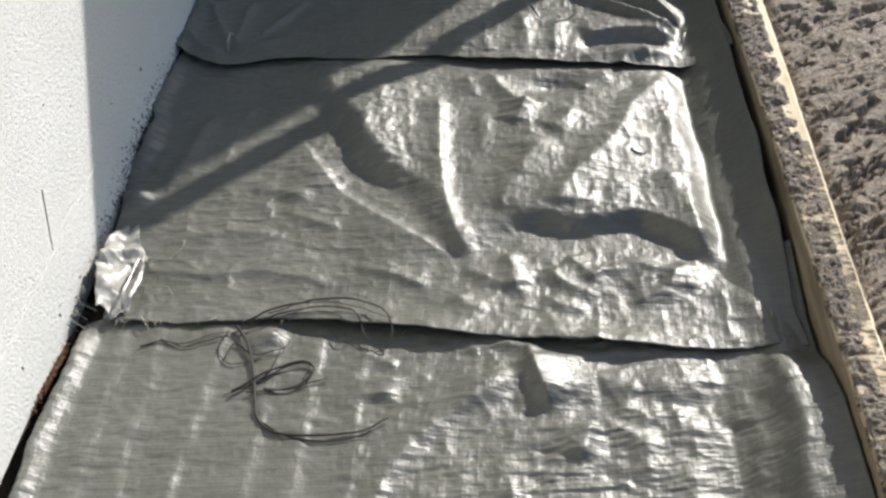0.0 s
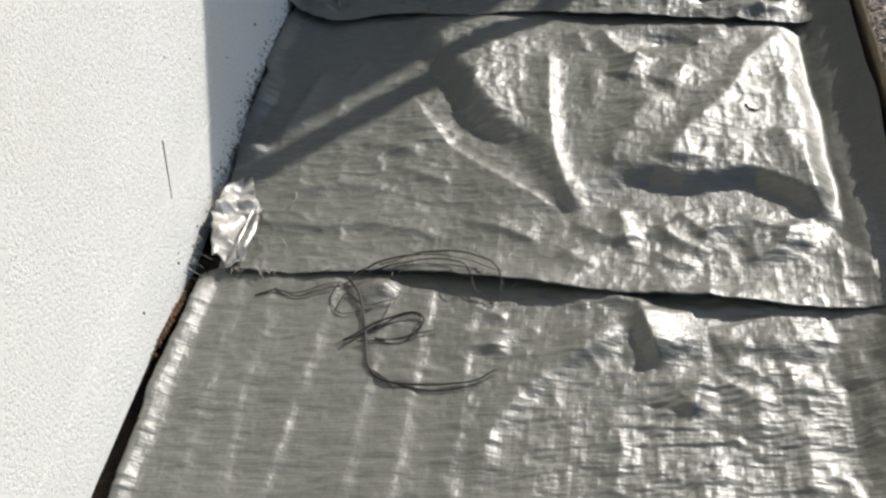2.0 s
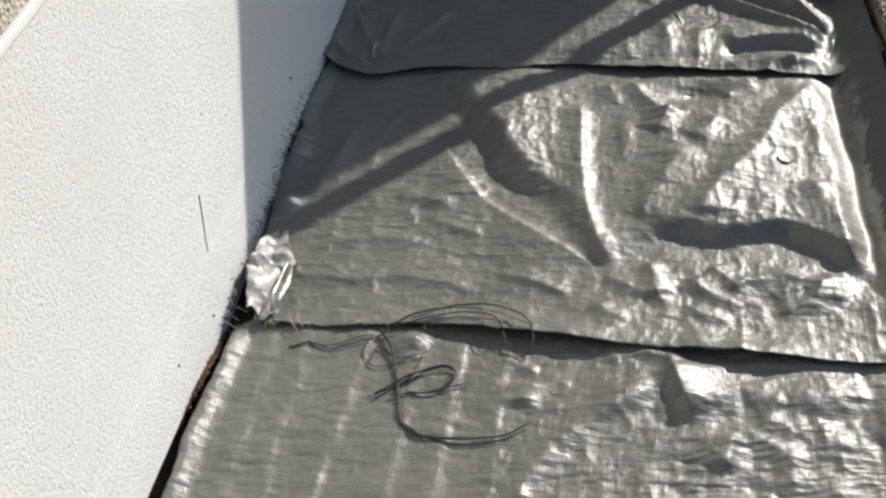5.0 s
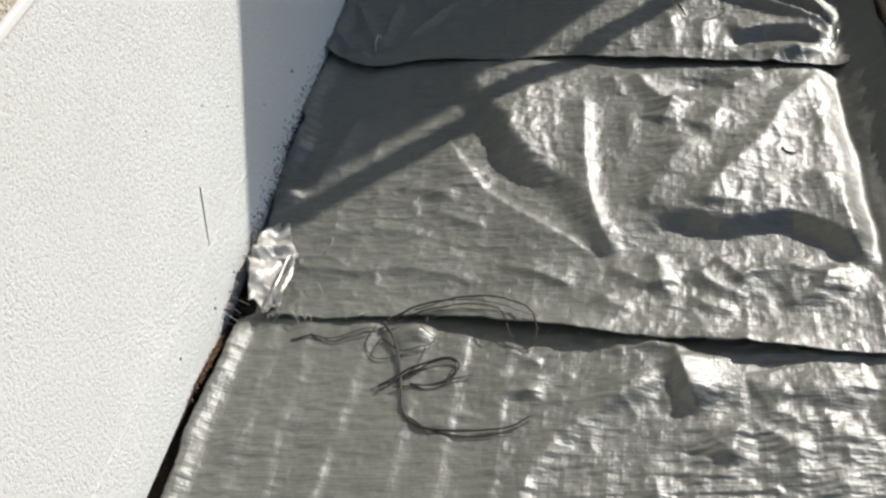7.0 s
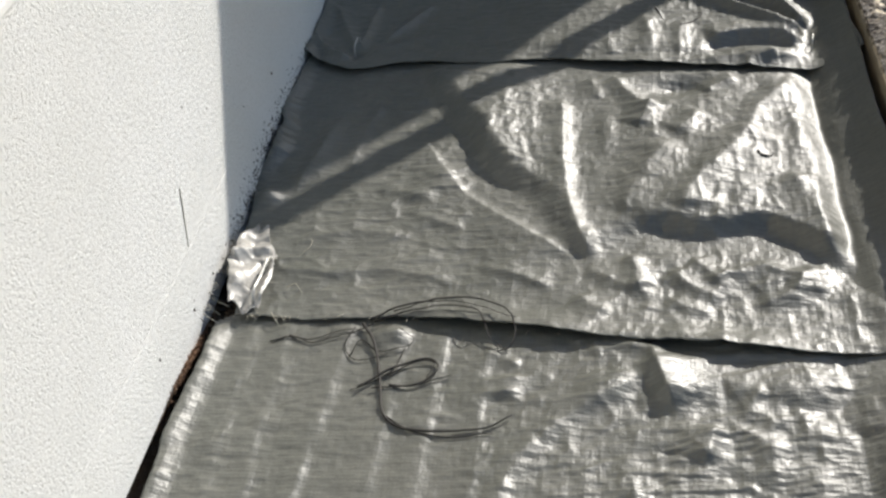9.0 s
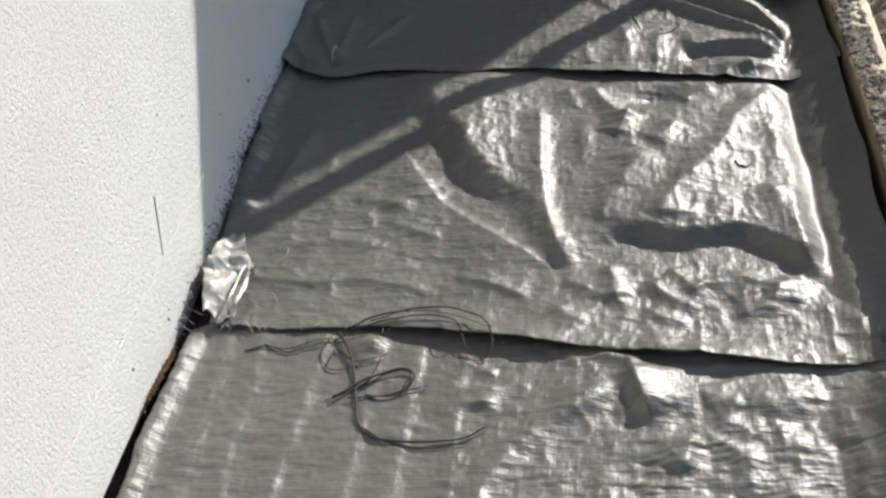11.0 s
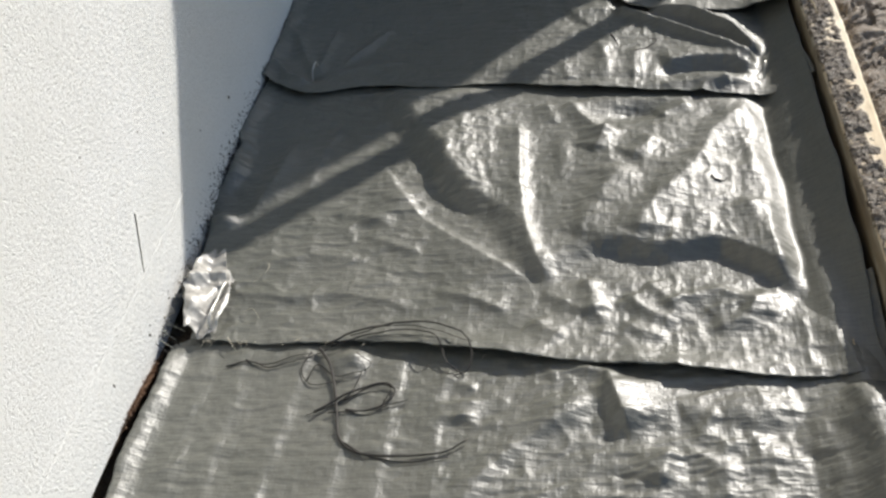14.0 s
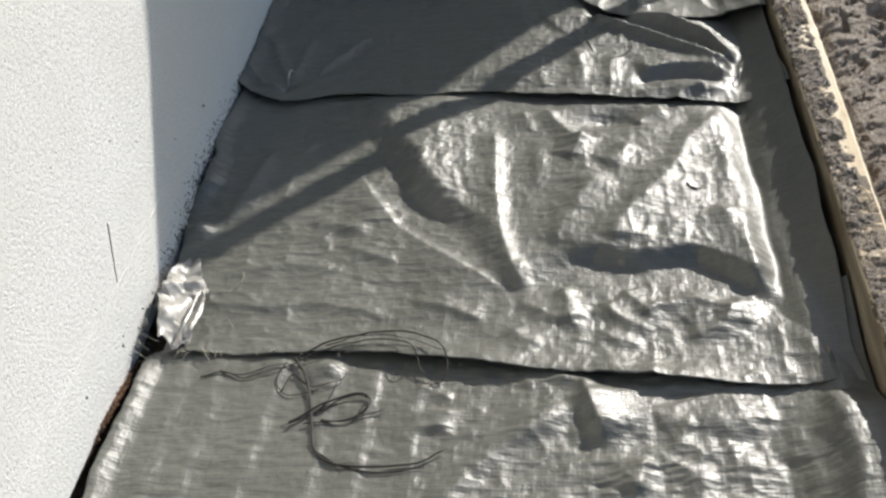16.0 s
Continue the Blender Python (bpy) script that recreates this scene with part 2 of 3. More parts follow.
def clod(bm, centre, size, rng, flat=0.6):
    """One rough crumb of soil."""
    m = Matrix.Translation(centre) @ Matrix.Rotation(rng.uniform(0, 6.28), 4, "Z") @ Matrix.Diagonal((size * rng.uniform(0.7, 1.3), size * rng.uniform(0.7, 1.5), size * flat, 1))
    for v in bmesh.ops.create_icosphere(bm, subdivisions=1, radius=1, matrix=m)["verts"]:
        v.co += (v.co - Vector(centre)) * rng.uniform(-0.35, 0.35)


# ---- the ground ----
bm = bmesh.new()
bmesh.ops.create_grid(bm, x_segments=40, y_segments=40, size=60)
for v in bm.verts:
    v.co.z = -0.06 + 0.02 * (noise.noise(v.co * 0.3) if v.co.length > 4 else 0)
tagged(part("ground", bm, GROUND, None, smooth=True), "bare brown earth round the house", "ground", kind="structure")

gx, gy = np.meshgrid(np.arange(-0.06, 0.945, 0.010), np.arange(-3.3, 2.62, 0.010))
gz = -0.028 + 0.014 * (fbm(gx, gy, 0.09, 11) - 0.5) + 0.012 * (fbm(gx, gy, 0.02, 15) - 0.5)
tagged(grid_mesh("trench_soil", gx, gy, gz, SOIL), "dark brown soil under the fabric beside the wall", "soil", kind="structure")


# ---- the house wall ----
bm = bmesh.new()
for y0, y1, z0, z1 in ((-3.4, 0.1, 0.020, 0.020), (0.1, 0.34, 0.020, 0.009), (0.34, 0.46, 0.009, -0.012), (0.46, 2.6, -0.012, -0.012)):
    # the render stops short of the ground, higher towards the near end
    q = [bm.verts.new(p) for p in ((0, y0, z0), (0, y1, z1), (0, y1, 0.555), (0, y0, 0.555), (-0.03, y0, z0), (-0.03, y1, z1))]
    bm.faces.new(q[:4])
    bm.faces.new((q[0], q[4], q[5], q[1]))
box(bm, -4.0, -0.03, -3.4, 2.6, -0.12, 0.555)
bmesh.ops.remove_doubles(bm, verts=bm.verts, dist=0.0001)
bmesh.ops.recalc_face_normals(bm, faces=bm.faces)
tagged(part("wall_plinth", bm, PLINTH), "white stuccoed plinth of the house wall, sunlit", "wall", kind="structure")
bm = bmesh.new()
box(bm, -4.0, 0.004, -3.4, 2.6, 0.557, 0.567, 0.002)
tagged(part("trim_bead", bm, BEAD), "thin white bead along the top of the plinth", "trim", kind="structure")
bm = bmesh.new()
box(bm, -4.0, -0.001, -3.4, 2.6, 0.569, 3.0)
tagged(part("wall_upper", bm, BEIGE), "beige rough-cast house wall above the plinth", "wall", kind="structure")

# an unseen wall added past the strip's end; its edge shapes the slanting shadow
bm = bmesh.new()
EDGE = [(1.696, -0.1), (1.180, 1.208), (1.170, 1.289), (0.690, 2.6), (0.544, 3.0), (-4.0, 3.0), (-4.0, -0.1)]
front = [bm.verts.new((x, 2.602, z)) for x, z in EDGE]
back = [bm.verts.new((x, 2.85, z)) for x, z in EDGE]
bm.faces.new(front)
bm.faces.new(back[::-1])
for k in range(7):
    bm.faces.new((front[k], back[k], back[(k + 1) % 7], front[(k + 1) % 7]))
bmesh.ops.recalc_face_normals(bm, faces=bm.faces)
tagged(part("wall_shade_caster", bm, PLINTH), "unseen white stuccoed wall, added to cast the slanting shadow", "wall", kind="structure")

# a faint raised trowel line along the plinth
bm = bmesh.new()
pts = [Vector((-0.0003, y, 0.1225 - 0.03 * y + 0.0015 * math.sin(9 * y))) for y in np.arange(-0.4, 0.66, 0.04)]
tube(bm, pts, 0.0008, 5)
tagged(part("trim_trowel_line", bm, BEAD, None, smooth=True), "fine raised trowel line in the white stucco", "trim", kind="structure")

bm = bmesh.new()
tube(bm, curve_points([(0.0002, 0.4825, 0.187), (0.0003, 0.472, 0.151), (0.0, 0.461, 0.112)]), 0.0009, 5, 0.6)
tagged(part("dry_stem", bm, STEM, None, smooth=True), "thin dry brown stem stuck to the white wall", "stem")

# mud splashes on the foot of the wall
rng = random.Random(4)
bm = bmesh.new()
for _ in range(1500):
    y = rng.gauss(0.80, 0.12)
    z = abs(rng.gauss(0, 0.020)) + 0.002
    if z < 0.075:
        clod(bm, (0.0, y, z), 0.0004 + 0.0013 * rng.random() ** 4, rng, rng.uniform(0.8, 2.2))
for y, z, s in ((0.877, 0.097, 0.0026), (0.62, 0.21, 0.0013), (0.31, 0.068, 0.002), (0.74, 0.13, 0.001), (0.55, 0.26, 0.001), (0.40, 0.33, 0.001)):
    clod(bm, (0.0, y, z), s, rng, 1.0)
tagged(part("mud_splashes", bm, SPLASH), "dark mud splashes on the foot of the white wall", "mud splash", kind="stuff")

# rusty foam bead in the gap under the plinth
bm = bmesh.new()
for _ in range(900):
    y = rng.gauss(0.372, 0.032)
    under = 0.009 - 0.175 * (y - 0.34)
    clod(bm, (rng.uniform(-0.003, 0.006), y, under + rng.gauss(-0.001, 0.0022)), 0.0005 + 0.0015 * rng.random() ** 3, rng, 0.9)
tagged(part("rusty_crumbs", bm, FOAM, None), "rust-brown crumbs in the joint under the white wall", "crumbs", kind="stuff")


# ---- the fabric sheets ----
def hem_line(points, x):
    px, py = [p[0] for p in points], [p[1] for p in points]
    return sum(np.interp(x + d, px, py) for d in (-0.024, -0.012, 0, 0.012, 0.024)) / 5


def sheet(name, left, near, far, right, height, label, rows=340, step_x=0.0021):
    """One length of fabric laid across the strip. left, right: x of the sides by y; near, far: y of the hems by x."""
    nu, nv = int(0.87 / step_x), rows
    u, v = np.meshgrid(np.linspace(0, 1, nu), np.linspace(0, 1, nv))
    x = 0.87 * u
    y0 = near(x)
    y = y0 + (far - y0) * v
    x = left(y) + (right(y) - left(y)) * u
    y = near(x) + (far - near(x)) * v
    z = height(x, y, y - near(x), x - left(y), right(y) - x)
    ob = grid_mesh(name, x, y, z, FABRIC)
    mod = ob.modifiers.new("thickness", "SOLIDIFY")
    mod.thickness, mod.offset = 0.0012, -1
    return tagged(ob, label, "landscape fabric", "fabric sheets")


def rise(dr, y):
    """The fabric climbs towards the board."""
    foot = np.interp(y, [0.20, 0.30, 0.36, 0.40, 0.46, 0.60, 0.70, 0.85, 0.97, 1.10, 1.24], [0.056, 0.055, 0.038, 0.014, 0.013, 0.036, 0.046, 0.052, 0.052, 0.048, 0.046])
    return foot * np.clip(1 - dr / np.interp(y, [0.40, 0.62], [0.115, 0.070]), 0, 1) ** 1.25 + 0.0045 * np.exp(-(((dr - 0.050 - 0.010 * np.sin(11 * y)) / 0.016) ** 2)) * step(0.0, 0.03, dr)


def board_x(y):
    return 0.9197 - 0.024 * y - 0.0116 * y * y


def crinkle(x, y, seed):
    """Short, fine puckers along the two directions of the weave, about -1..1."""
    wx, wy = x + 0.006 * fbm(x, y, 0.05, seed + 9, 2), y + 0.006 * fbm(x, y, 0.05, seed + 12, 2)
    a = lattice(wx / 0.0085, wy / 0.030, seed) - 0.5
    b = lattice(wx / 0.026, wy / 0.0080, seed + 1) - 0.5
    c = lattice(wx / 0.0045, wy / 0.012, seed + 2) + lattice(wx / 0.012, wy / 0.0042, seed + 3) - 1.0
    return 0.6 * a + 1.4 * b + 0.5 * c


def height_c(x, y, hem, dl, dr):
    right = step(0.36, 0.60, x)
    patch = step(0.40, 0.62, fbm(x, y, 0.10, 45, 2))
    z = 0.002 + 0.006 * (fbm(x, y, 0.16, 21, 2) - 0.4)
    z += (0.10 + 0.90 * right) * 0.0045 * (soft_creases(x, y * 1.1, 0.10, 31) - 0.45)
    z += (0.0016 + 0.0020 * right) * (creases(x * 0.9 + 0.2 * y, y * 1.8 - 0.3 * x, 0.042, 37) - 0.4) * step(0.02, 0.12, dr)
    z += (0.0007 + 0.0005 * patch + 0.0003 * right) * crinkle(x, y, 301)
    # close ripples across the slack cloth
    slack = step(0.40, 0.50, x) * step(0.33, 0.28, y) * (0.3 + 0.7 * step(0.35, 0.6, fbm(x, y, 0.06, 41)))
    z += 0.0004 * slack * np.sin(y * 800 - 150 * x + 14 * fbm(x, y, 0.05, 39, 2)) * (0.4 + lattice(x / 0.03, y / 0.015, 43))
    z *= 1 - lump(x, y, 0.605, 0.375, 0.034, 0.034, 0.75)
    # soft bands running down the strip, left by the folding
    for cx, lean, size in ((0.072, 0.02, 0.0022), (0.118, 0.012, 0.0026), (0.190, -0.06, 0.0034), (0.262, -0.03, 0.0022), (0.318, -0.02, 0.0026), (0.372, 0.01, 0.0024)):
        d = x - cx - lean * (0.38 - y) - 0.010 * (fbm(x, y, 0.09, int(cx * 900), 2) - 0.5)
        z += 1.35 * size * np.exp(-((d / np.where(d < 0, 0.022, 0.010)) ** 2)) * (0.35 + 0.65 * fbm(x * 0.4, y, 0.035, 47, 2))
    # the puffed fold with a lit facet, and the long crease that runs down from it
    z += fold(x, y, [(0.566, 0.418), (0.577, 0.372), (0.587, 0.340), (0.600, 0.305)], 0.0200, 0.050, 0.012, 0.34)
    z += fold(x, y, [(0.580, 0.385), (0.523, 0.339), (0.473, 0.299), (0.434, 0.257), (0.411, 0.205), (0.400, 0.12)], 0.0062, 0.014, 0.040, 0.22)
    z += lump(x, y, 0.520, 0.352, 0.050, 0.022, 0.006, 38) + lump(x, y, 0.252, 0.424, 0.022, 0.020, 0.009)
    # an almond-shaped pucker
    z += fold(x, y, [(0.400, 0.368), (0.404, 0.345), (0.412, 0.322)], 0.0060, 0.020, 0.030, 0.35) + fold(x, y, [(0.398, 0.345), (0.404, 0.330), (0.428, 0.318), (0.452, 0.330)], 0.0025, 0.008, 0.010, 0.2)
    z += fold(x, y, [(0.458, 0.356), (0.432, 0.362), (0.404, 0.352)], 0.0019, 0.008, 0.010, 0.2)
    z += fold(x, y, [(0.366, 0.398), (0.388, 0.392), (0.416, 0.376)], 0.0037, 0.012, 0.008, 0.2)
    # a tilted facet and the hollow in front of it
    z += fold(x, y, [(0.722, 0.405), (0.727, 0.365), (0.733, 0.312)], 0.0080, 0.048, 0.045, 0.42)
    z -= lump(x, y, 0.772, 0.314, 0.028, 0.024, 0.004) - fold(x, y, [(0.728, 0.330), (0.738, 0.298), (0.765, 0.284), (0.795, 0.290)], 0.005, 0.014, 0.018, 0.2)
    z += fold(x, y, [(0.808, 0.352), (0.803, 0.325), (0.798, 0.292)], 0.0030, 0.024, 0.012, 0.2)
    z += fold(x, y, [(0.815, 0.341), (0.851, 0.330), (0.863, 0.298), (0.863, 0.259), (0.857, 0.215), (0.850, 0.12)], 0.0081, 0.050, 0.014, 0.12)
    z += fold(x, y, [(0.818, 0.318), (0.822, 0.270), (0.818, 0.200)], 0.0037, 0.030, 0.020, 0.35)
    z += fold(x, y, [(0.640, 0.302), (0.634, 0.270), (0.629, 0.240)], 0.0087, 0.012, 0.034, 0.25)
    z += fold(x, y, [(0.652, 0.342), (0.672, 0.352), (0.700, 0.342)], 0.0043, 0.012, 0.016, 0.25)
    z += fold(x, y, [(0.661, 0.330), (0.700, 0.306), (0.731, 0.309)], 0.0043, 0.020, 0.012, 0.25)
    z += fold(x, y, [(0.650, 0.306), (0.686, 0.279), (0.714, 0.245)], 0.0050, 0.022, 0.014, 0.25)
    z += fold(x, y, [(0.706, 0.290), (0.698, 0.262), (0.704, 0.215)], 0.0043, 0.012, 0.022, 0.3)
    z += fold(x, y, [(0.752, 0.262), (0.745, 0.225), (0.748, 0.130)], 0.0043, 0.018, 0.024, 0.35)
    z += fold(x, y, [(0.560, 0.250), (0.553, 0.200), (0.545, 0.110)], 0.0043, 0.016, 0.026, 0.4)
    z += fold(x, y, [(0.655, 0.215), (0.648, 0.150), (0.650, 0.060)], 0.0043, 0.016, 0.026, 0.4)
    z += fold(x, y, [(0.846, 0.400), (0.852, 0.360), (0.856, 0.325)], 0.007, 0.020, 0.010, 0.25)
    # an arched pucker under the lifted hem
    z += fold(x, y, [(0.486, 0.402), (0.537, 0.414), (0.590, 0.402)], 0.0062, 0.020, 0.012, 0.2)
    z *= step(-0.02, 0.05, dr)
    z = z * (0.25 + 0.75 * step(0.47, 0.42, y))
    z += 0.012 * np.exp(-((dl - 0.004) / 0.016) ** 2) * step(0.46, 0.40, y) * (0.8 + 0.4 * fbm(x, y, 0.02, 49, 2))
    return z + 0.001 + rise(dr, y)


def height_b(x, y, hem, dl, dr):
    pocket = [(0.190, 1.02), (0.215, 0.945), (0.248, 0.892), (0.280, 0.842), (0.305, 0.782), (0.348, 0.730), (0.396, 0.684), (0.440, 0.604), (0.482, 0.556),
              (0.520, 0.586), (0.556, 0.612), (0.584, 0.618), (0.622, 0.608), (0.655, 0.608), (0.684, 0.617), (0.714, 0.620), (0.752, 0.596), (0.786, 0.564), (0.838, 0.515), (0.87, 0.7), (0.86, 1.2), (0.19, 1.2)]
    px = x + 0.007 * (fbm(x, y, 0.030, 57, 3) - 0.5)
    py = y + 0.007 * (fbm(x, y, 0.030, 59, 3) - 0.5)
    tall = np.interp(x, [0.25, 0.33, 0.40, 0.45, 0.52, 0.57, 0.60, 0.655, 0.70, 0.76, 0.83], [0.034, 0.033, 0.014, 0.008, 0.009, 0.015, 0.016, 0.018, 0.016, 0.014, 0.011])
    up = bulge(px, py, pocket, 1.0, 0.048 - 0.016 * step(0.53, 0.58, x))
    up = tall * up * step(1.08, 0.97, y) * (1 - 0.35 * step(0.80, 0.95, y))
    top = step(0.002, 0.018, up)
    front = step(0.44, 0.54, x) * step(0.62, 0.56, y)
    z = 0.006 + up + 0.006 * (fbm(x, y, 0.14, 61, 2) - 0.4)
    z += (0.15 + 0.45 * top + 0.30 * front) * 0.0055 * (soft_creases(x * 1.1, y, 0.085, 63) - 0.45)
    z += (0.10 + 0.60 * top + 0.70 * front) * 0.0032 * (creases(x * 1.4, y * 0.9, 0.036, 67) - 0.4)
    z += (0.00045 + 0.00060 * top + 0.00030 * front) * crinkle(x, y, 321)
    z += 0.0035 * (creases(x * 0.9 + 0.15 * y, y * 2.0 - 0.2 * x, 0.045, 69) - 0.4) * step(0.48, 0.34, x)
    z += 0.0012 * (creases(x * 0.8, y * 1.6, 0.020, 73) - 0.4)
    # the tall ridge that ends in a loop, and fainter ones beside it
    z += fold(x, y, [(0.432, 0.93), (0.437, 0.880), (0.444, 0.774), (0.454, 0.684), (0.473, 0.607), (0.490, 0.572)], 0.0090, 0.012, 0.022, 0.10)
    z += fold(x, y, [(0.494, 0.900), (0.500, 0.840), (0.503, 0.775)], 0.0025, 0.020, 0.010, 0.25)
    z += fold(x, y, [(0.378, 0.985), (0.386, 0.930), (0.400, 0.814), (0.415, 0.747)], 0.0020, 0.020, 0.010, 0.25)
    z += fold(x, y, [(0.335, 0.960), (0.352, 0.890), (0.362, 0.815)], 0.0020, 0.018, 0.010, 0.25)
    z += lump(x, y, 0.488, 0.592, 0.012, 0.022, 0.006, 15)
    # slanting folds across the pocket
    z += fold(x, y, [(0.712, 0.860), (0.700, 0.822), (0.661, 0.755), (0.622, 0.700), (0.607, 0.640)], 0.0120, 0.036, 0.026, 0.14)
    z += fold(x, y, [(0.600, 0.815), (0.574, 0.775), (0.549, 0.722), (0.528, 0.640)], 0.0075, 0.030, 0.022, 0.18)
    z += fold(x, y, [(0.640, 0.890), (0.622, 0.855), (0.598, 0.822)], 0.0068, 0.018, 0.022, 0.22)
    z += fold(x, y, [(0.566, 0.915), (0.558, 0.875), (0.545, 0.845)], 0.0075, 0.018, 0.024, 0.22)
    z += fold(x, y, [(0.752, 0.740), (0.768, 0.690), (0.784, 0.640), (0.800, 0.580)], 0.0090, 0.030, 0.030, 0.18)
    z += fold(x, y, [(0.785, 0.985), (0.752, 0.940), (0.720, 0.893), (0.702, 0.835)], 0.0075, 0.026, 0.020, 0.18)
    z += fold(x, y, [(0.720, 0.800), (0.705, 0.740), (0.690, 0.680), (0.680, 0.645)], 0.0045, 0.028, 0.022, 0.25)
    z += fold(x, y, [(0.786, 0.960), (0.799, 0.915), (0.808, 0.802), (0.809, 0.688), (0.806, 0.607)], 0.0032, 0.012, 0.040, 0.12)
    z += fold(x, y, [(0.762, 0.900), (0.772, 0.840), (0.770, 0.775)], 0.0045, 0.018, 0.012, 0.25)
    # the far end, drawn up in short puckers
    z += fold(x, y, [(0.508, 0.990), (0.526, 0.950), (0.553, 0.908), (0.582, 0.900)], 0.0066, 0.014, 0.018, 0.15)
    z += fold(x, y, [(0.640, 0.945), (0.662, 0.960), (0.698, 0.980)], 0.0054, 0.016, 0.012, 0.2)
    z += fold(x, y, [(0.470, 0.985), (0.482, 0.955), (0.492, 0.925)], 0.0036, 0.010, 0.014, 0.2)
    z -= lump(x, y, 0.612, 0.960, 0.050, 0.026, 0.016, 8)
    # the crisp lip over the long shadow
    z += fold(x, y, [(0.540, 0.625), (0.589, 0.648), (0.626, 0.630), (0.655, 0.617), (0.686, 0.650), (0.716, 0.652), (0.757, 0.626), (0.790, 0.594), (0.838, 0.545)], 0.0030, 0.026, 0.008, 0.12)
    # crumples in front of it
    z += fold(x, y, [(0.541, 0.580), (0.547, 0.545), (0.556, 0.505)], 0.0081, 0.018, 0.013, 0.2)
    z += fold(x, y, [(0.480, 0.556), (0.500, 0.540), (0.534, 0.516), (0.578, 0.496)], 0.0043, 0.020, 0.009, 0.2)
    z += fold(x, y, [(0.590, 0.552), (0.606, 0.528), (0.630, 0.509), (0.660, 0.497)], 0.0061, 0.018, 0.012, 0.2)
    z += fold(x, y, [(0.618, 0.572), (0.638, 0.548), (0.655, 0.522)], 0.0064, 0.014, 0.011, 0.2)
    z += fold(x, y, [(0.648, 0.500), (0.661, 0.540), (0.710, 0.556), (0.753, 0.538), (0.744, 0.508), (0.690, 0.488)], 0.0064, 0.011, 0.014, 0.12)
    z += fold(x, y, [(0.690, 0.516), (0.712, 0.530), (0.732, 0.524)], 0.0036, 0.010, 0.010, 0.2)
    z += fold(x, y, [(0.760, 0.570), (0.771, 0.545), (0.776, 0.500)], 0.0075, 0.012, 0.040, 0.35)
    z += fold(x, y, [(0.474, 0.500), (0.492, 0.478), (0.520, 0.462)], 0.0064, 0.014, 0.024, 0.25)
    z += fold(x, y, [(0.585, 0.500), (0.610, 0.480), (0.650, 0.470)], 0.0045, 0.014, 0.012, 0.25)
    # the slanting crease and the flatter cloth by the wall
    z += fold(x, y, [(0.235, 0.830), (0.262, 0.770), (0.306, 0.703), (0.359, 0.654), (0.417, 0.608), (0.470, 0.566)], 0.0055, 0.0085, 0.030, 0.16)
    z += lump(x, y, 0.262, 0.720, 0.030, 0.050, 0.006, -25)
    z += fold(x, y, [(0.060, 0.540), (0.156, 0.530), (0.223, 0.541), (0.340, 0.512)], 0.0051, 0.018, 0.009, 0.22)
    z += fold(x, y, [(0.225, 0.662), (0.270, 0.646), (0.322, 0.618)], 0.0043, 0.020, 0.010, 0.25)
    z += fold(x, y, [(0.070, 0.582), (0.161, 0.618), (0.262, 0.606)], 0.0036, 0.018, 0.010, 0.25)
    z += fold(x, y, [(0.175, 0.712), (0.225, 0.700), (0.275, 0.676)], 0.0036, 0.018, 0.010, 0.25)
    z += fold(x, y, [(0.335, 0.552), (0.390, 0.536), (0.450, 0.508)], 0.0051, 0.016, 0.009, 0.25)
    z += fold(x, y, [(0.060, 0.700), (0.078, 0.780), (0.100, 0.900)], 0.0090, 0.016, 0.020, 0.25)
    z += fold(x, y, [(0.130, 0.760), (0.140, 0.850), (0.160, 0.940)], 0.0036, 0.018, 0.010, 0.25)
    # the lifted hem, pinned at its right end
    lift = np.interp(x, [0.0, 0.14, 0.24, 0.30, 0.38, 0.45, 0.51, 0.56, 0.60, 0.65, 0.72, 0.83, 0.88], [0.008, 0.002, 0.005, 0.013, 0.019, 0.019, 0.012, 0.008, 0.013, 0.021, 0.012, 0.003, 0.002])
    z += 0.75 * lift * np.exp(-((hem / 0.030) ** 2))
    z += 0.012 * step(0.03, 0.0, dl) * step(0.70, 0.80, y) + lump(x, y, 0.026, 0.684, 0.020, 0.016, 0.016) + lump(x, y, 0.02, 0.80, 0.02, 0.03, 0.008)
    fall = 0.052 * step(0.44, 0.56, y)
    z *= 0.10 + 0.90 * step(1.1 * fall, 0.040 + 1.2 * fall, dr)
    z = z - 0.55 * np.maximum(z - 0.010, 0) * step(0.985, 1.045, y)
    return np.maximum(z, 0.0035) + rise(dr, y)


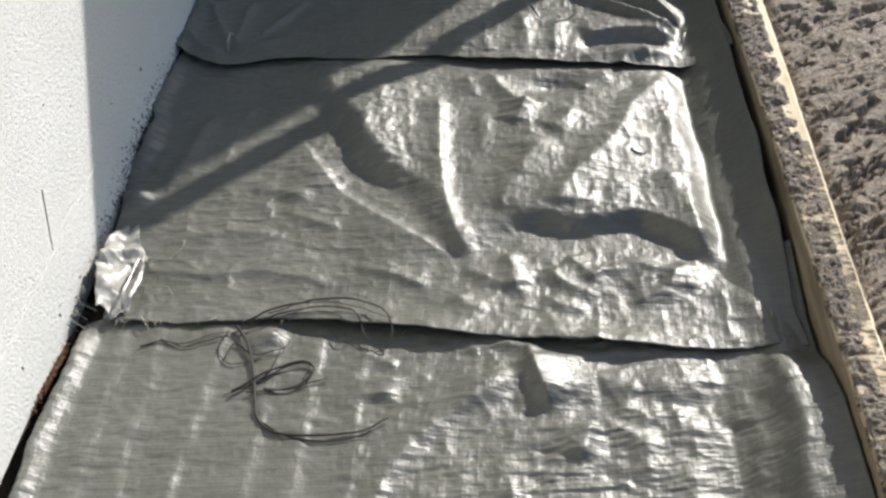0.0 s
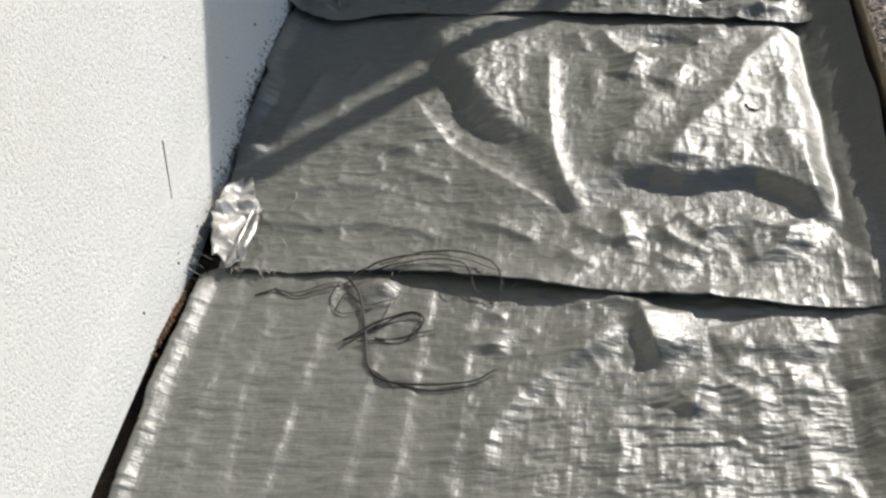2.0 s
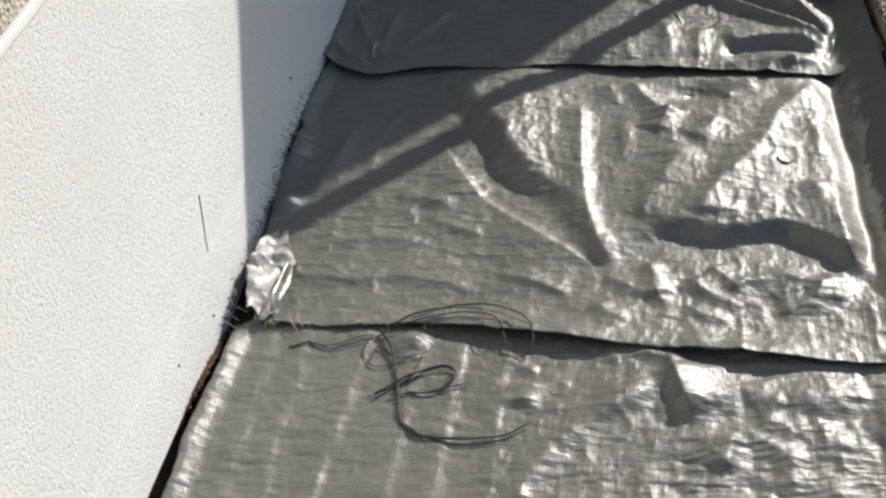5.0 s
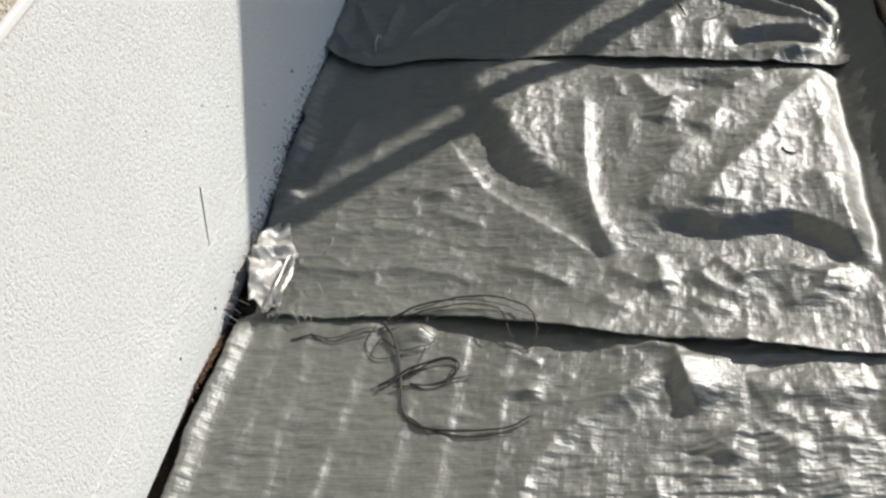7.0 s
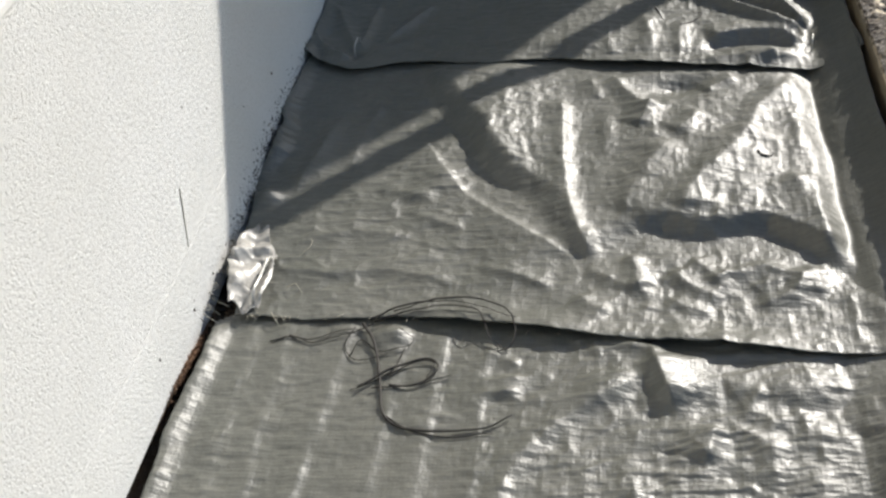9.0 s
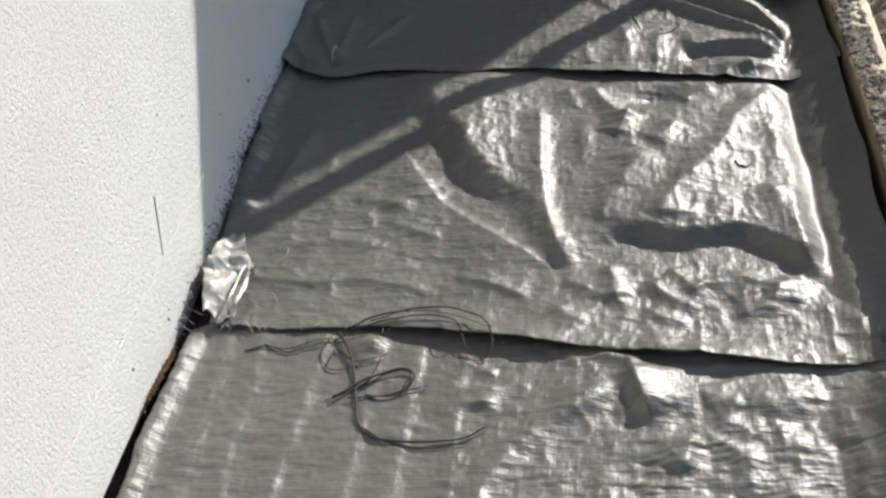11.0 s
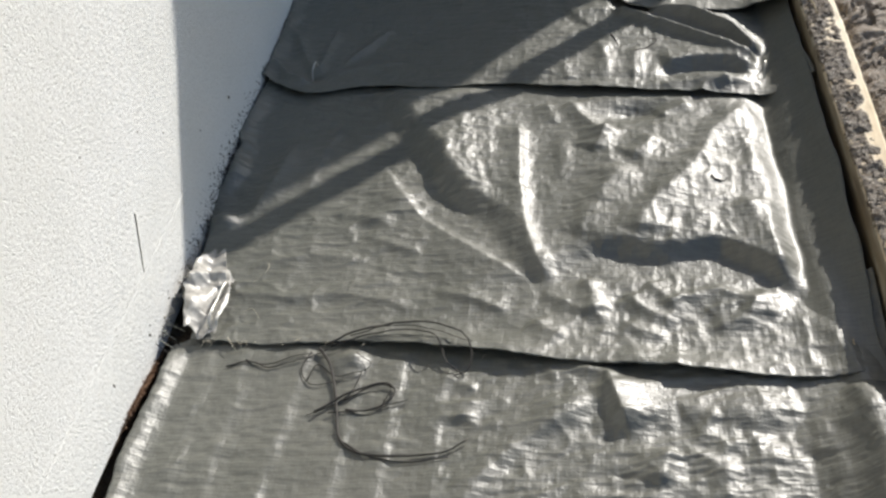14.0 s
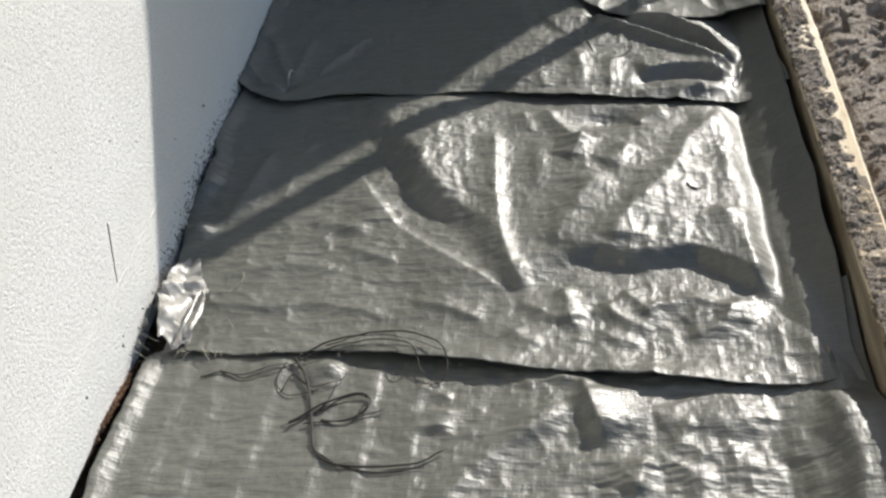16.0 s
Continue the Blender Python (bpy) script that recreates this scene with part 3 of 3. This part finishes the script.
def height_a(x, y, hem, dl, dr):
    z = 0.013 + 0.005 * (fbm(x, y, 0.15, 101, 2) - 0.4) + 0.012 * step(0.25, 0.45, x) * step(0.83, 0.76, x) * step(0.0, 0.05, hem)
    z += 0.0050 * (soft_creases(x, y, 0.10, 103) - 0.45) * (0.35 + 0.65 * step(0.35, 0.55, x))
    z += 0.0018 * (creases(x * 1.7, y, 0.036, 107) - 0.4) + 0.0008 * crinkle(x, y, 341)
    # two thin ridges that meet at the pin, with hollows between them
    z += fold(x, y, [(0.570, 1.252), (0.650, 1.206), (0.722, 1.153), (0.808, 1.088)], 0.015, 0.014, 0.012, 0.10)
    z += fold(x, y, [(0.630, 1.256), (0.708, 1.230), (0.770, 1.178), (0.812, 1.106)], 0.019, 0.016, 0.011, 0.10)
    z -= fold(x, y, [(0.620, 1.238), (0.690, 1.200), (0.760, 1.148), (0.800, 1.105)], 0.008, 0.014, 0.014, 0.15)
    z -= fold(x, y, [(0.640, 1.050), (0.701, 1.072), (0.754, 1.070), (0.798, 1.056)], 0.010, 0.016, 0.014, 0.2)
    z += fold(x, y, [(0.650, 1.075), (0.701, 1.098), (0.754, 1.096), (0.806, 1.072)], 0.010, 0.030, 0.013, 0.15)
    z += fold(x, y, [(0.640, 1.022), (0.733, 1.034), (0.800, 1.030)], 0.006, 0.010, 0.016, 0.25)
    z += fold(x, y, [(0.500, 1.225), (0.545, 1.258), (0.590, 1.262)], 0.006, 0.020, 0.032, 0.2)
    z += fold(x, y, [(0.613, 1.035), (0.610, 1.086), (0.615, 1.139)], 0.004, 0.012, 0.012, 0.2)
    z += fold(x, y, [(0.569, 1.052), (0.564, 1.104), (0.550, 1.158)], 0.004, 0.012, 0.012, 0.2)
    z += fold(x, y, [(0.506, 1.036), (0.500, 1.087)], 0.003, 0.012, 0.012, 0.2)
    z += fold(x, y, [(0.712, 0.999), (0.718, 1.018), (0.758, 1.034)], 0.006, 0.01, 0.014, 0.1)
    z += fold(x, y, [(0.128, 1.094), (0.147, 1.126), (0.201, 1.220)], 0.007, 0.01, 0.01, 0.2)
    z += fold(x, y, [(0.090, 1.056), (0.059, 1.127), (0.019, 1.223)], 0.008, 0.01, 0.012, 0.2)
    z += fold(x, y, [(0.086, 1.039), (0.044, 1.056), (0.004, 1.110)], 0.01, 0.01, 0.012, 0.2)
    z += fold(x, y, [(0.092, 1.056), (0.093, 1.127), (0.101, 1.221)], 0.006, 0.01, 0.01, 0.2)
    z += fold(x, y, [(0.102, 1.056), (0.163, 1.090), (0.236, 1.111)], 0.004, 0.01, 0.01, 0.2)
    z -= lump(x, y, 0.084, 1.062, 0.014, 0.014, 0.006) + lump(x, y, 0.815, 1.06, 0.012, 0.012, 0.003)
    lift = np.interp(x, [0.0, 0.09, 0.17, 0.3, 0.42, 0.56, 0.70, 0.83], [0.003, 0.002, 0.004, 0.004, 0.004, 0.011, 0.006, 0.001])
    z += lift * np.exp(-((hem / 0.025) ** 2))
    z += 0.012 * step(0.03, 0.0, dl)
    z *= 0.3 + 0.7 * step(0.035, 0.075, dr)
    z -= 0.6 * np.maximum(z - 0.006, 0) * step(1.235, 1.275, y) * step(0.56, 0.62, x)
    return np.maximum(z, 0.006) + rise(dr, y)


def height_z(x, y, hem, dl, dr):
    z = 0.031 + 0.006 * (fbm(x, y, 0.12, 121) - 0.4) + 0.007 * (creases(x, y, 0.08, 123) - 0.45)
    z += fold(x, y, [(0.66, 1.29), (0.67, 1.36), (0.66, 1.5)], 0.012, 0.010, 0.014, 0)
    z += 0.004 * np.exp(-((hem / 0.03) ** 2)) * step(0.5, 0.62, x)
    z += 0.012 * step(0.03, 0.0, dl)
    return z * (0.3 + 0.7 * step(-0.02, 0.03, dr)) + rise(dr, y)


HEM_B = [(0.0, 0.452), (0.03, 0.447), (0.16, 0.444), (0.25, 0.452), (0.33, 0.444), (0.40, 0.436), (0.476, 0.426), (0.54, 0.421), (0.614, 0.417), (0.748, 0.408), (0.81, 0.409), (0.87, 0.411), (0.9, 0.413)]
HEM_A = [(0.0, 1.056), (0.04, 1.028), (0.095, 1.008), (0.135, 1.020), (0.173, 1.033), (0.30, 1.030), (0.41, 1.039), (0.492, 1.022), (0.627, 1.012), (0.759, 1.002), (0.84, 1.006), (0.9, 1.012)]
HEM_Z = [(0.0, 1.44), (0.45, 1.42), (0.53, 1.36), (0.585, 1.272), (0.64, 1.246), (0.75, 1.240), (0.83, 1.232), (0.86, 1.222), (0.9, 1.220)]


def near_of(hem, seed, fray=0.0015):
    return lambda x: hem_line(hem, x) + fray * (fbm(x, x * 0, 0.012, seed, 3) - 0.5) * 2


fabric_c = sheet("fabric_sheet", lambda y: 0.020 - 0.007 * step(0.36, 0.24, y) + 0.008 * (fbm(y, y * 0, 0.05, 5, 3) - 0.5) + 0.030 * step(0.435, 0.47, y), lambda x: -0.62 + 0 * x, 0.58,
                 lambda y: board_x(y) - 0.003 + 0 * y, height_c, "dark grey woven weed-control fabric, wrinkled, under a tangle of threads", 600)
fabric_b = sheet("fabric_sheet", lambda y: 0.010 + 0.018 * (fbm(y, y * 0, 0.05, 7, 3) - 0.5) - 0.006 * step(0.62, 0.75, y) + 0.030 * step(0.53, 0.46, y), near_of(HEM_B, 9), 1.12,
                 lambda y: board_x(y) - 0.012 + 0.012 * (fbm(y, y * 0, 0.10, 14, 3) - 0.5), height_b, "dark grey woven weed-control fabric, crumpled, with a frayed hem")
u, v = np.meshgrid(np.linspace(0, 1, 80), np.linspace(0, 1, 140))
fy = 0.450 + 0.170 * v + 0.006 * np.sin(9 * u) + 0.006 * (fbm(0.1 * u, v * 0 + 0.3, 0.012, 97, 3) - 0.5) * (1 - v)
edge = np.interp(v, [0.0, 0.2, 0.45, 0.6, 0.8, 1.0], [0.034, 0.026, 0.014, 0.020, 0.016, 0.024]) + 0.008 * (fbm(fy, fy * 0, 0.03, 91, 3) - 0.5)
fx = edge + (np.interp(v, [0.0, 0.3, 0.62, 0.75, 1.0], [0.072, 0.079, 0.072, 0.056, 0.044]) - edge) * u
fz = 0.016 + 0.010 * (soft_creases(fx, fy, 0.046, 93) - 0.45) * step(1.0, 0.75, v) + 0.0014 * (creases(fx, fy, 0.016, 95) - 0.4) * step(1.0, 0.7, v) + 0.012 * step(0.5, 0.0, u) * step(1.0, 0.6, v) - 0.008 * step(0.85, 1.0, v)
fz += fold(fx, fy, [(0.018, 0.535), (0.040, 0.556), (0.068, 0.560)], 0.010, 0.010, 0.009, 0.1) - fold(fx, fy, [(0.056, 0.480), (0.058, 0.515), (0.064, 0.540)], 0.009, 0.006, 0.010, 0.1)
fz += fold(fx, fy, [(0.070, 0.462), (0.074, 0.510), (0.072, 0.552)], 0.006, 0.005, 0.006, 0.1) + lump(fx, fy, 0.040, 0.500, 0.014, 0.026, 0.008, -20) - lump(fx, fy, 0.045, 0.580, 0.018, 0.012, 0.008)
flap = grid_mesh("folded_corner", fx, fy, np.maximum(fz, 0.010), GLARE_FABRIC)
flap.parent = fabric_b
flap["label"] = "crumpled corner folded back on itself, its glare painted as a pale colour"
mod = flap.modifiers.new("thickness", "SOLIDIFY")
mod.thickness, mod.offset = 0.0012, -1
fabric_a = sheet("fabric_sheet", lambda y: 0.002 + 0.010 * (fbm(y, y * 0, 0.06, 8, 3) - 0.5), near_of(HEM_A, 10), 1.46,
                 lambda y: board_x(y) - 0.008 + 0.010 * (fbm(y, y * 0, 0.10, 16, 3) - 0.5), height_a, "dark grey woven weed-control fabric, pinned down and puckered, half in shade")
fabric_z = sheet("fabric_sheet", lambda y: 0.002 + 0 * y, near_of(HEM_Z, 12), 2.55,
                 lambda y: board_x(y) - 0.006 + 0 * y, height_z, "dark grey woven weed-control fabric with a raised hem")


def fraying(parent, places, seed, label):
    """Short loose fibres along a cut edge."""
    rng = random.Random(seed)
    bm = bmesh.new()
    for x, y, z, ax, ay in places:
        size = rng.uniform(0.004, 0.014)
        turn = rng.uniform(-0.8, 0.8)
        dx, dy = ax * math.cos(turn) - ay * math.sin(turn), ax * math.sin(turn) + ay * math.cos(turn)
        a = Vector((x, y, z))
        tube(bm, curve_points([a, a + Vector((dx, dy, rng.uniform(-0.2, 0.5))) * size * 0.6, a + Vector((dx, dy, rng.uniform(-0.4, 0.4))) * size], 3), 0.00035, 4, 0.5)
    return tagged(part("fraying", bm, FROND, parent, label), kind="stuff")


rng = random.Random(31)
edge = []
for _ in range(24):
    x = 0.06 + 0.40 * rng.random() ** 2.2
    edge.append((x, float(hem_line(HEM_B, np.array([x]))[0]), 0.011, 0.0, -1.0))
for _ in range(50):
    edge.append((0.008, rng.uniform(0.44, 0.70), rng.uniform(0.010, 0.022), -0.8, rng.uniform(-0.6, 0.6)))
fraying(fabric_b, edge, 32, "pale frayed fibres along the cut edge")
fraying(fabric_a, [(0.006, rng.uniform(1.03, 1.3), 0.022, -0.6, rng.uniform(-0.8, 0.8)) for _ in range(30)], 34, "pale frayed fibres along the cut edge")


# ---- wire pins, threads, straws ----
def wire_pin(points, radius=0.0012):
    bm = bmesh.new()
    tube(bm, curve_points(points, 6), radius, 6)
    return tagged(part("wire_pin", bm, WIRE, None, smooth=True), "bent galvanised wire pin holding the fabric down", "wire pin", "wire pins")


wire_pin([(0.083, 1.060, -0.02), (0.083, 1.061, 0.020), (0.084, 1.072, 0.030), (0.087, 1.086, 0.027), (0.088, 1.09, -0.02)])
wire_pin([(0.812, 1.052, -0.02), (0.812, 1.053, 0.018), (0.813, 1.064, 0.030), (0.816, 1.082, 0.027), (0.816, 1.086, -0.02)])
wire_pin([(0.858, 0.428, -0.02), (0.857, 0.430, 0.010), (0.855, 0.444, 0.014), (0.852, 0.462, 0.010), (0.852, 0.464, -0.02)])
wire_pin([(0.063, 0.462, -0.02), (0.064, 0.464, 0.026), (0.066, 0.500, 0.029), (0.069, 0.540, 0.026), (0.069, 0.542, -0.02)], 0.0017)


def lay(sheet_height, near, x, y, lift):
    """Height of a place just above a sheet."""
    X, Y = np.array([x]), np.array([y])
    return float(sheet_height(X, Y, Y - near(X), X - 0.01, board_x(Y) - 0.012 - X)[0]) + lift


def strand(points, radius, material, label, name="loose_thread", thin=0.5):
    bm = bmesh.new()
    tube(bm, curve_points(points, 8), radius, 5, thin)
    return tagged(part(name, bm, material, None, smooth=True), label, "thread", "loose threads")


DARK = "black loose thread frayed from the fabric hem"
HEM = near_of(HEM_B, 9)


def draped(points, radius):
    """A loose thread that follows the cloth; the third number is how far it stands off."""
    out = []
    for p in curve_points([(x, y, 0) for x, y, _ in points], 5):
        k = min(range(len(points)), key=lambda q: math.dist(points[q][:2], p[:2]))
        surface = height_b if p.y > float(HEM(np.array([p.x]))[0]) else height_c
        near = HEM if surface is height_b else (lambda q: -0.62 + 0 * q)
        out.append((p.x, p.y, lay(surface, near, p.x, p.y, radius + points[k][2])))
    zs = [p[2] for p in out]
    out = [(x, y, max(z, sum(zs[max(0, q - 6):q + 7]) / len(zs[max(0, q - 6):q + 7]))) for q, (x, y, z) in enumerate(out)]
    bm = bmesh.new()
    tube(bm, [Vector(p) for p in out], radius, 5, 0.5)
    return tagged(part("loose_thread", bm, THREAD, None, smooth=True), DARK, "thread", "loose threads")


draped([(0.222, 0.440, 0.004), (0.262, 0.462, 0.006), (0.330, 0.476, 0.010), (0.378, 0.462, 0.012), (0.404, 0.432, 0.010), (0.402, 0.405, 0.003), (0.386, 0.398, 0.0)], 0.0015)
draped([(0.226, 0.440, 0.003), (0.262, 0.453, 0.004), (0.325, 0.464, 0.006), (0.362, 0.444, 0.008), (0.374, 0.418, 0.006), (0.396, 0.399, 0.0)], 0.0012)
draped([(0.250, 0.452, 0.003), (0.300, 0.470, 0.008), (0.345, 0.466, 0.008), (0.405, 0.440, 0.004)], 0.0009)
draped([(0.212, 0.438, 0.002), (0.230, 0.410, 0.002), (0.243, 0.372, 0.001), (0.253, 0.330, 0.0), (0.263, 0.292, 0.0), (0.290, 0.272, 0.0), (0.345, 0.270, 0.001), (0.385, 0.276, 0.001), (0.412, 0.296, 0.003)], 0.0021)
draped([(0.266, 0.290, 0.0), (0.300, 0.269, 0.0), (0.350, 0.262, 0.001), (0.392, 0.270, 0.001)], 0.0012)
draped([(0.225, 0.332, 0.0), (0.262, 0.362, 0.003), (0.300, 0.380, 0.003), (0.318, 0.366, 0.002), (0.296, 0.340, 0.001), (0.242, 0.332, 0.0)], 0.0018)
draped([(0.262, 0.338, 0.0), (0.292, 0.338, 0.001), (0.335, 0.356, 0.002)], 0.0014)
draped([(0.258, 0.352, 0.001), (0.290, 0.376, 0.003), (0.312, 0.374, 0.002), (0.306, 0.350, 0.001)], 0.0012)
draped([(0.098, 0.405, 0.0), (0.128, 0.414, 0.001), (0.153, 0.404, 0.001), (0.175, 0.412, 0.001), (0.199, 0.420, 0.002), (0.224, 0.438, 0.003)], 0.0012)
draped([(0.120, 0.418, 0.0), (0.150, 0.411, 0.001), (0.180, 0.424, 0.001), (0.215, 0.430, 0.002)], 0.0010)
draped([(0.205, 0.385, 0.0), (0.214, 0.412, 0.002), (0.240, 0.392, 0.002), (0.272, 0.400, 0.003), (0.281, 0.414, 0.003), (0.262, 0.424, 0.003)], 0.0010)
draped([(0.203, 0.432, 0.002), (0.196, 0.400, 0.001), (0.214, 0.378, 0.001), (0.250, 0.388, 0.001)], 0.0011)
draped([(0.272, 0.398, 0.001), (0.262, 0.360, 0.002), (0.236, 0.340, 0.0), (0.215, 0.330, 0.0)], 0.0010)
ON_B, ON_A = (height_b, near_of(HEM_B, 9)), (height_a, near_of(HEM_A, 10))
for (surface, near), places, radius in (
        (ON_B, [(0.713, 0.776), (0.717, 0.768), (0.724, 0.766), (0.731, 0.769), (0.734, 0.777)], 0.0014),
        (ON_A, [(0.573, 1.170), (0.579, 1.155), (0.585, 1.135)], 0.0012),
        (ON_A, [(0.612, 1.115), (0.632, 1.130), (0.648, 1.152), (0.632, 1.158)], 0.0009)):
    strand([(x, y, lay(surface, near, x, y, radius)) for x, y in places], radius, THREAD, "short black thread lying on the fabric")
PALE = "pale frayed fibre standing out of the fabric"
strand([(0.110, 0.600, 0.008), (0.113, 0.580, 0.012), (0.098, 0.560, 0.008)], 0.0006, FROND, PALE)
strand([(0.098, 0.500, 0.010), (0.112, 0.500, 0.016), (0.122, 0.488, 0.010)], 0.0006, FROND, PALE)
strand([(0.090, 0.450, 0.012), (0.098, 0.438, 0.012), (0.104, 0.432, 0.006)], 0.0007, FROND, PALE)
strand([(0.18, 0.446, 0.012), (0.188, 0.440, 0.022), (0.182, 0.432, 0.026)], 0.0007, FROND, PALE)
strand([(0.651, 0.640, 0.030), (0.653, 0.640, 0.040), (0.651, 0.642, 0.048)], 0.0006, FROND, PALE)
for k in range(7):
    y = 0.425 + 0.008 * k
    strand([(0.020 + 0.004 * (k % 3), y, 0.006), (0.008, y + 0.004, 0.012 + 0.003 * (k % 2)), (-0.002 + 0.004 * (k % 2), y + 0.010, 0.014)], 0.0006, FROND if k % 2 else THREAD, "frayed fabric fibres at the foot of the wall")


# ---- the formwork board and the mud behind it ----
board = tagged(new("formwork_board"), "rough pine formwork board on edge, its top caked with mud", "board")
bm = bmesh.new()
ys = np.arange(-3.2, 2.58, 0.02)
rings = []
brng = random.Random(8)
for y in ys:
    xl = board_x(y)
    w = 0.041 + 0.013 * min(1.0, max(0.0, y / 0.9)) + 0.0012 * math.sin(7 * y)
    top = 0.078 + 0.002 * math.sin(5 * y + 1)
    chip = 0.004 + 0.0035 * brng.random()
    j = [brng.uniform(-0.0008, 0.0008) for _ in range(6)]
    ring = [(xl + 0.004, -0.06), (xl + j[0], top - chip), (xl + chip * 0.8, top + j[1]), (xl + w * 0.5, top + 0.001 + j[2]), (xl + w - 0.004, top + j[3]), (xl + w + j[4], top - 0.004), (xl + w, -0.06)]
    rings.append([bm.verts.new((x, y, z)) for x, z in ring])
for a, b in zip(rings, rings[1:]):
    for k in range(6):
        bm.faces.new((a[k], a[k + 1], b[k + 1], b[k]))
bm.faces.new(rings[0])
bm.faces.new(rings[-1][::-1])
bmesh.ops.recalc_face_normals(bm, faces=bm.faces)
plank = part("plank", bm, WOOD, board, "raw yellow pine plank")
plank.data.materials.append(MUDDY_WOOD)
plank.data.materials.append(DARKER_WOOD)
for p in plank.data.polygons:
    if p.normal.z > 0.6 and p.center.x < board_x(p.center.y) + 0.036:
        p.material_index = 1
    # the side towards the fabric takes the same pine at 0.45 tone
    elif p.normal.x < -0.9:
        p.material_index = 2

# mud caked on the board's top
mx, my = np.meshgrid(np.linspace(0, 1, 40), np.arange(-0.65, 2.4, 0.0018))
bx = board_x(my) + 0.001 + (0.040 + 0.013 * np.clip(my / 0.9, 0, 1)) * mx
cake = fbm(bx * 1.05, my * 1.25, 0.021, 201, 5, 0.72) - 0.225 + 0.14 * (0.42 - np.abs(mx - 0.36)) - 0.50 * step(0.0, 0.16, mx - 0.60 - 0.16 * np.clip((my - 0.55) / 0.6, -0.3, 1)) - 0.06 * step(0.10, 0.0, mx)
mz = 0.0752 + 0.002 * np.sin(5 * my + 1) + np.clip(cake, -0.05, 1) * 0.016 + 0.0045 * (fbm(bx, my * 1.2, 0.006, 207, 3) - 0.5) * step(-0.03, 0.06, cake)
cake_ob = grid_mesh("mud_cake", bx, my, mz, DARK_MUD)
cake_ob.parent = board
cake_ob["label"] = "clods of dark drying mud on the board's top edge"

mx, my = np.meshgrid(np.linspace(0, 1, 380), np.concatenate([np.arange(-3.2, -0.1, 0.03), np.arange(-0.1, 1.8, 0.0030), np.arange(1.8, 2.9, 0.02)]))
mx = board_x(my) + 0.041 + 0.013 * np.clip(my / 0.9, 0, 1) + 1.9 * mx ** 1.9
ru, rv = 0.83 * mx + 0.56 * my, -0.56 * mx + 0.83 * my
wu = ru + 0.030 * (fbm(mx, my, 0.05, 241, 4) - 0.5)
wv = rv + 0.030 * (fbm(mx, my, 0.05, 251, 4) - 0.5)
mz = 0.062 + 0.030 * (fbm(mx, my, 0.20, 221, 3, 0.5) - 0.5) + 0.015 * (fbm(wu * 0.65, wv * 1.4, 0.050, 227, 5, 0.62) - 0.5) + 0.010 * (fbm(wu * 0.4, wv * 1.7, 0.012, 233, 4, 0.70) - 0.5)
mz -= 0.010 * step(0.40, 0.33, fbm(wu * 0.7, wv * 1.5, 0.026, 229, 4, 0.65)) + 0.006 * step(0.58, 0.72, fbm(wu * 0.6, wv * 1.7, 0.017, 235, 3, 0.6))
mz -= 0.030 * np.exp(-(((mx - 1.045) / 0.022) ** 2 + ((my - 1.20) / 0.025) ** 2))
mz = mz * step(-0.03, 0.06, mx - board_x(my) - 0.05 + 0.03)
out = np.maximum(step(1.5, 2.6, mx), np.maximum(step(2.2, 2.8, my), step(-2.2, -3.1, my)))
mz = mz * (1 - out) - 0.09 * out
tagged(grid_mesh("mud_bank", mx, my, mz, MUD), "trampled lumpy brown mud behind the board", "mud", kind="structure")
bm = bmesh.new()
rng = random.Random(12)
for _ in range(700):
    y = rng.uniform(-0.1, 1.7)
    x = board_x(y) + 0.06 + rng.random() ** 1.4 * 0.4
    clod(bm, (x, y, 0.054 + rng.uniform(-0.010, 0.006)), rng.uniform(0.0015, 0.005), rng, 0.8)
tagged(part("mud_clods", bm, MUD), "loose crumbs of brown mud", "mud crumbs", kind="stuff")


def straw(a, b, sag=0.004):
    mid = [(p + q) / 2 for p, q in zip(a, b)]
    mid[2] += sag
    bm = bmesh.new()
    tube(bm, curve_points([a, mid, b], 5), 0.0011, 5, 0.7)
    return tagged(part("straw", bm, STRAW, None, smooth=True), "bit of dry straw by the board", "straw", "bits of straw")


straw((0.868, 1.18, 0.030), (0.880, 1.155, 0.026))
straw((0.887, 1.20, 0.080), (0.895, 1.13, 0.086))
straw((0.880, 1.10, 0.020), (0.893, 1.17, 0.070))
straw((0.862, 0.602, 0.010), (0.884, 0.610, 0.012))
straw((0.86, 0.445, 0.010), (0.862, 0.475, 0.014))
straw((0.925, 0.70, 0.083), (0.936, 0.665, 0.084))

# an unseen tapered plank leaning past the strip's end, added for the thin shadow band
bm = bmesh.new()
low = [Vector((1.6, 2.242, 0.0)), Vector((1.6, 2.273, 0.0))]
high = [Vector((0.695, 1.983, 1.1)), Vector((0.695, 2.0245, 1.1))]
out = (low[1] - low[0]).cross(high[0] - low[0]).normalized() * 0.022
fronts = [bm.verts.new(p) for p in (low[0], low[1], high[1], high[0])]
backs = [bm.verts.new(p + out) for p in (low[0], low[1], high[1], high[0])]
bm.faces.new(fronts)
bm.faces.new(backs[::-1])
for k in range(4):
    bm.faces.new((fronts[k], backs[k], backs[(k + 1) % 4], fronts[(k + 1) % 4]))
bmesh.ops.recalc_face_normals(bm, faces=bm.faces)
tagged(part("shadow_plank", bm, WOOD), "unseen narrow leaning plank, added to cast the thin shadow band", "plank")
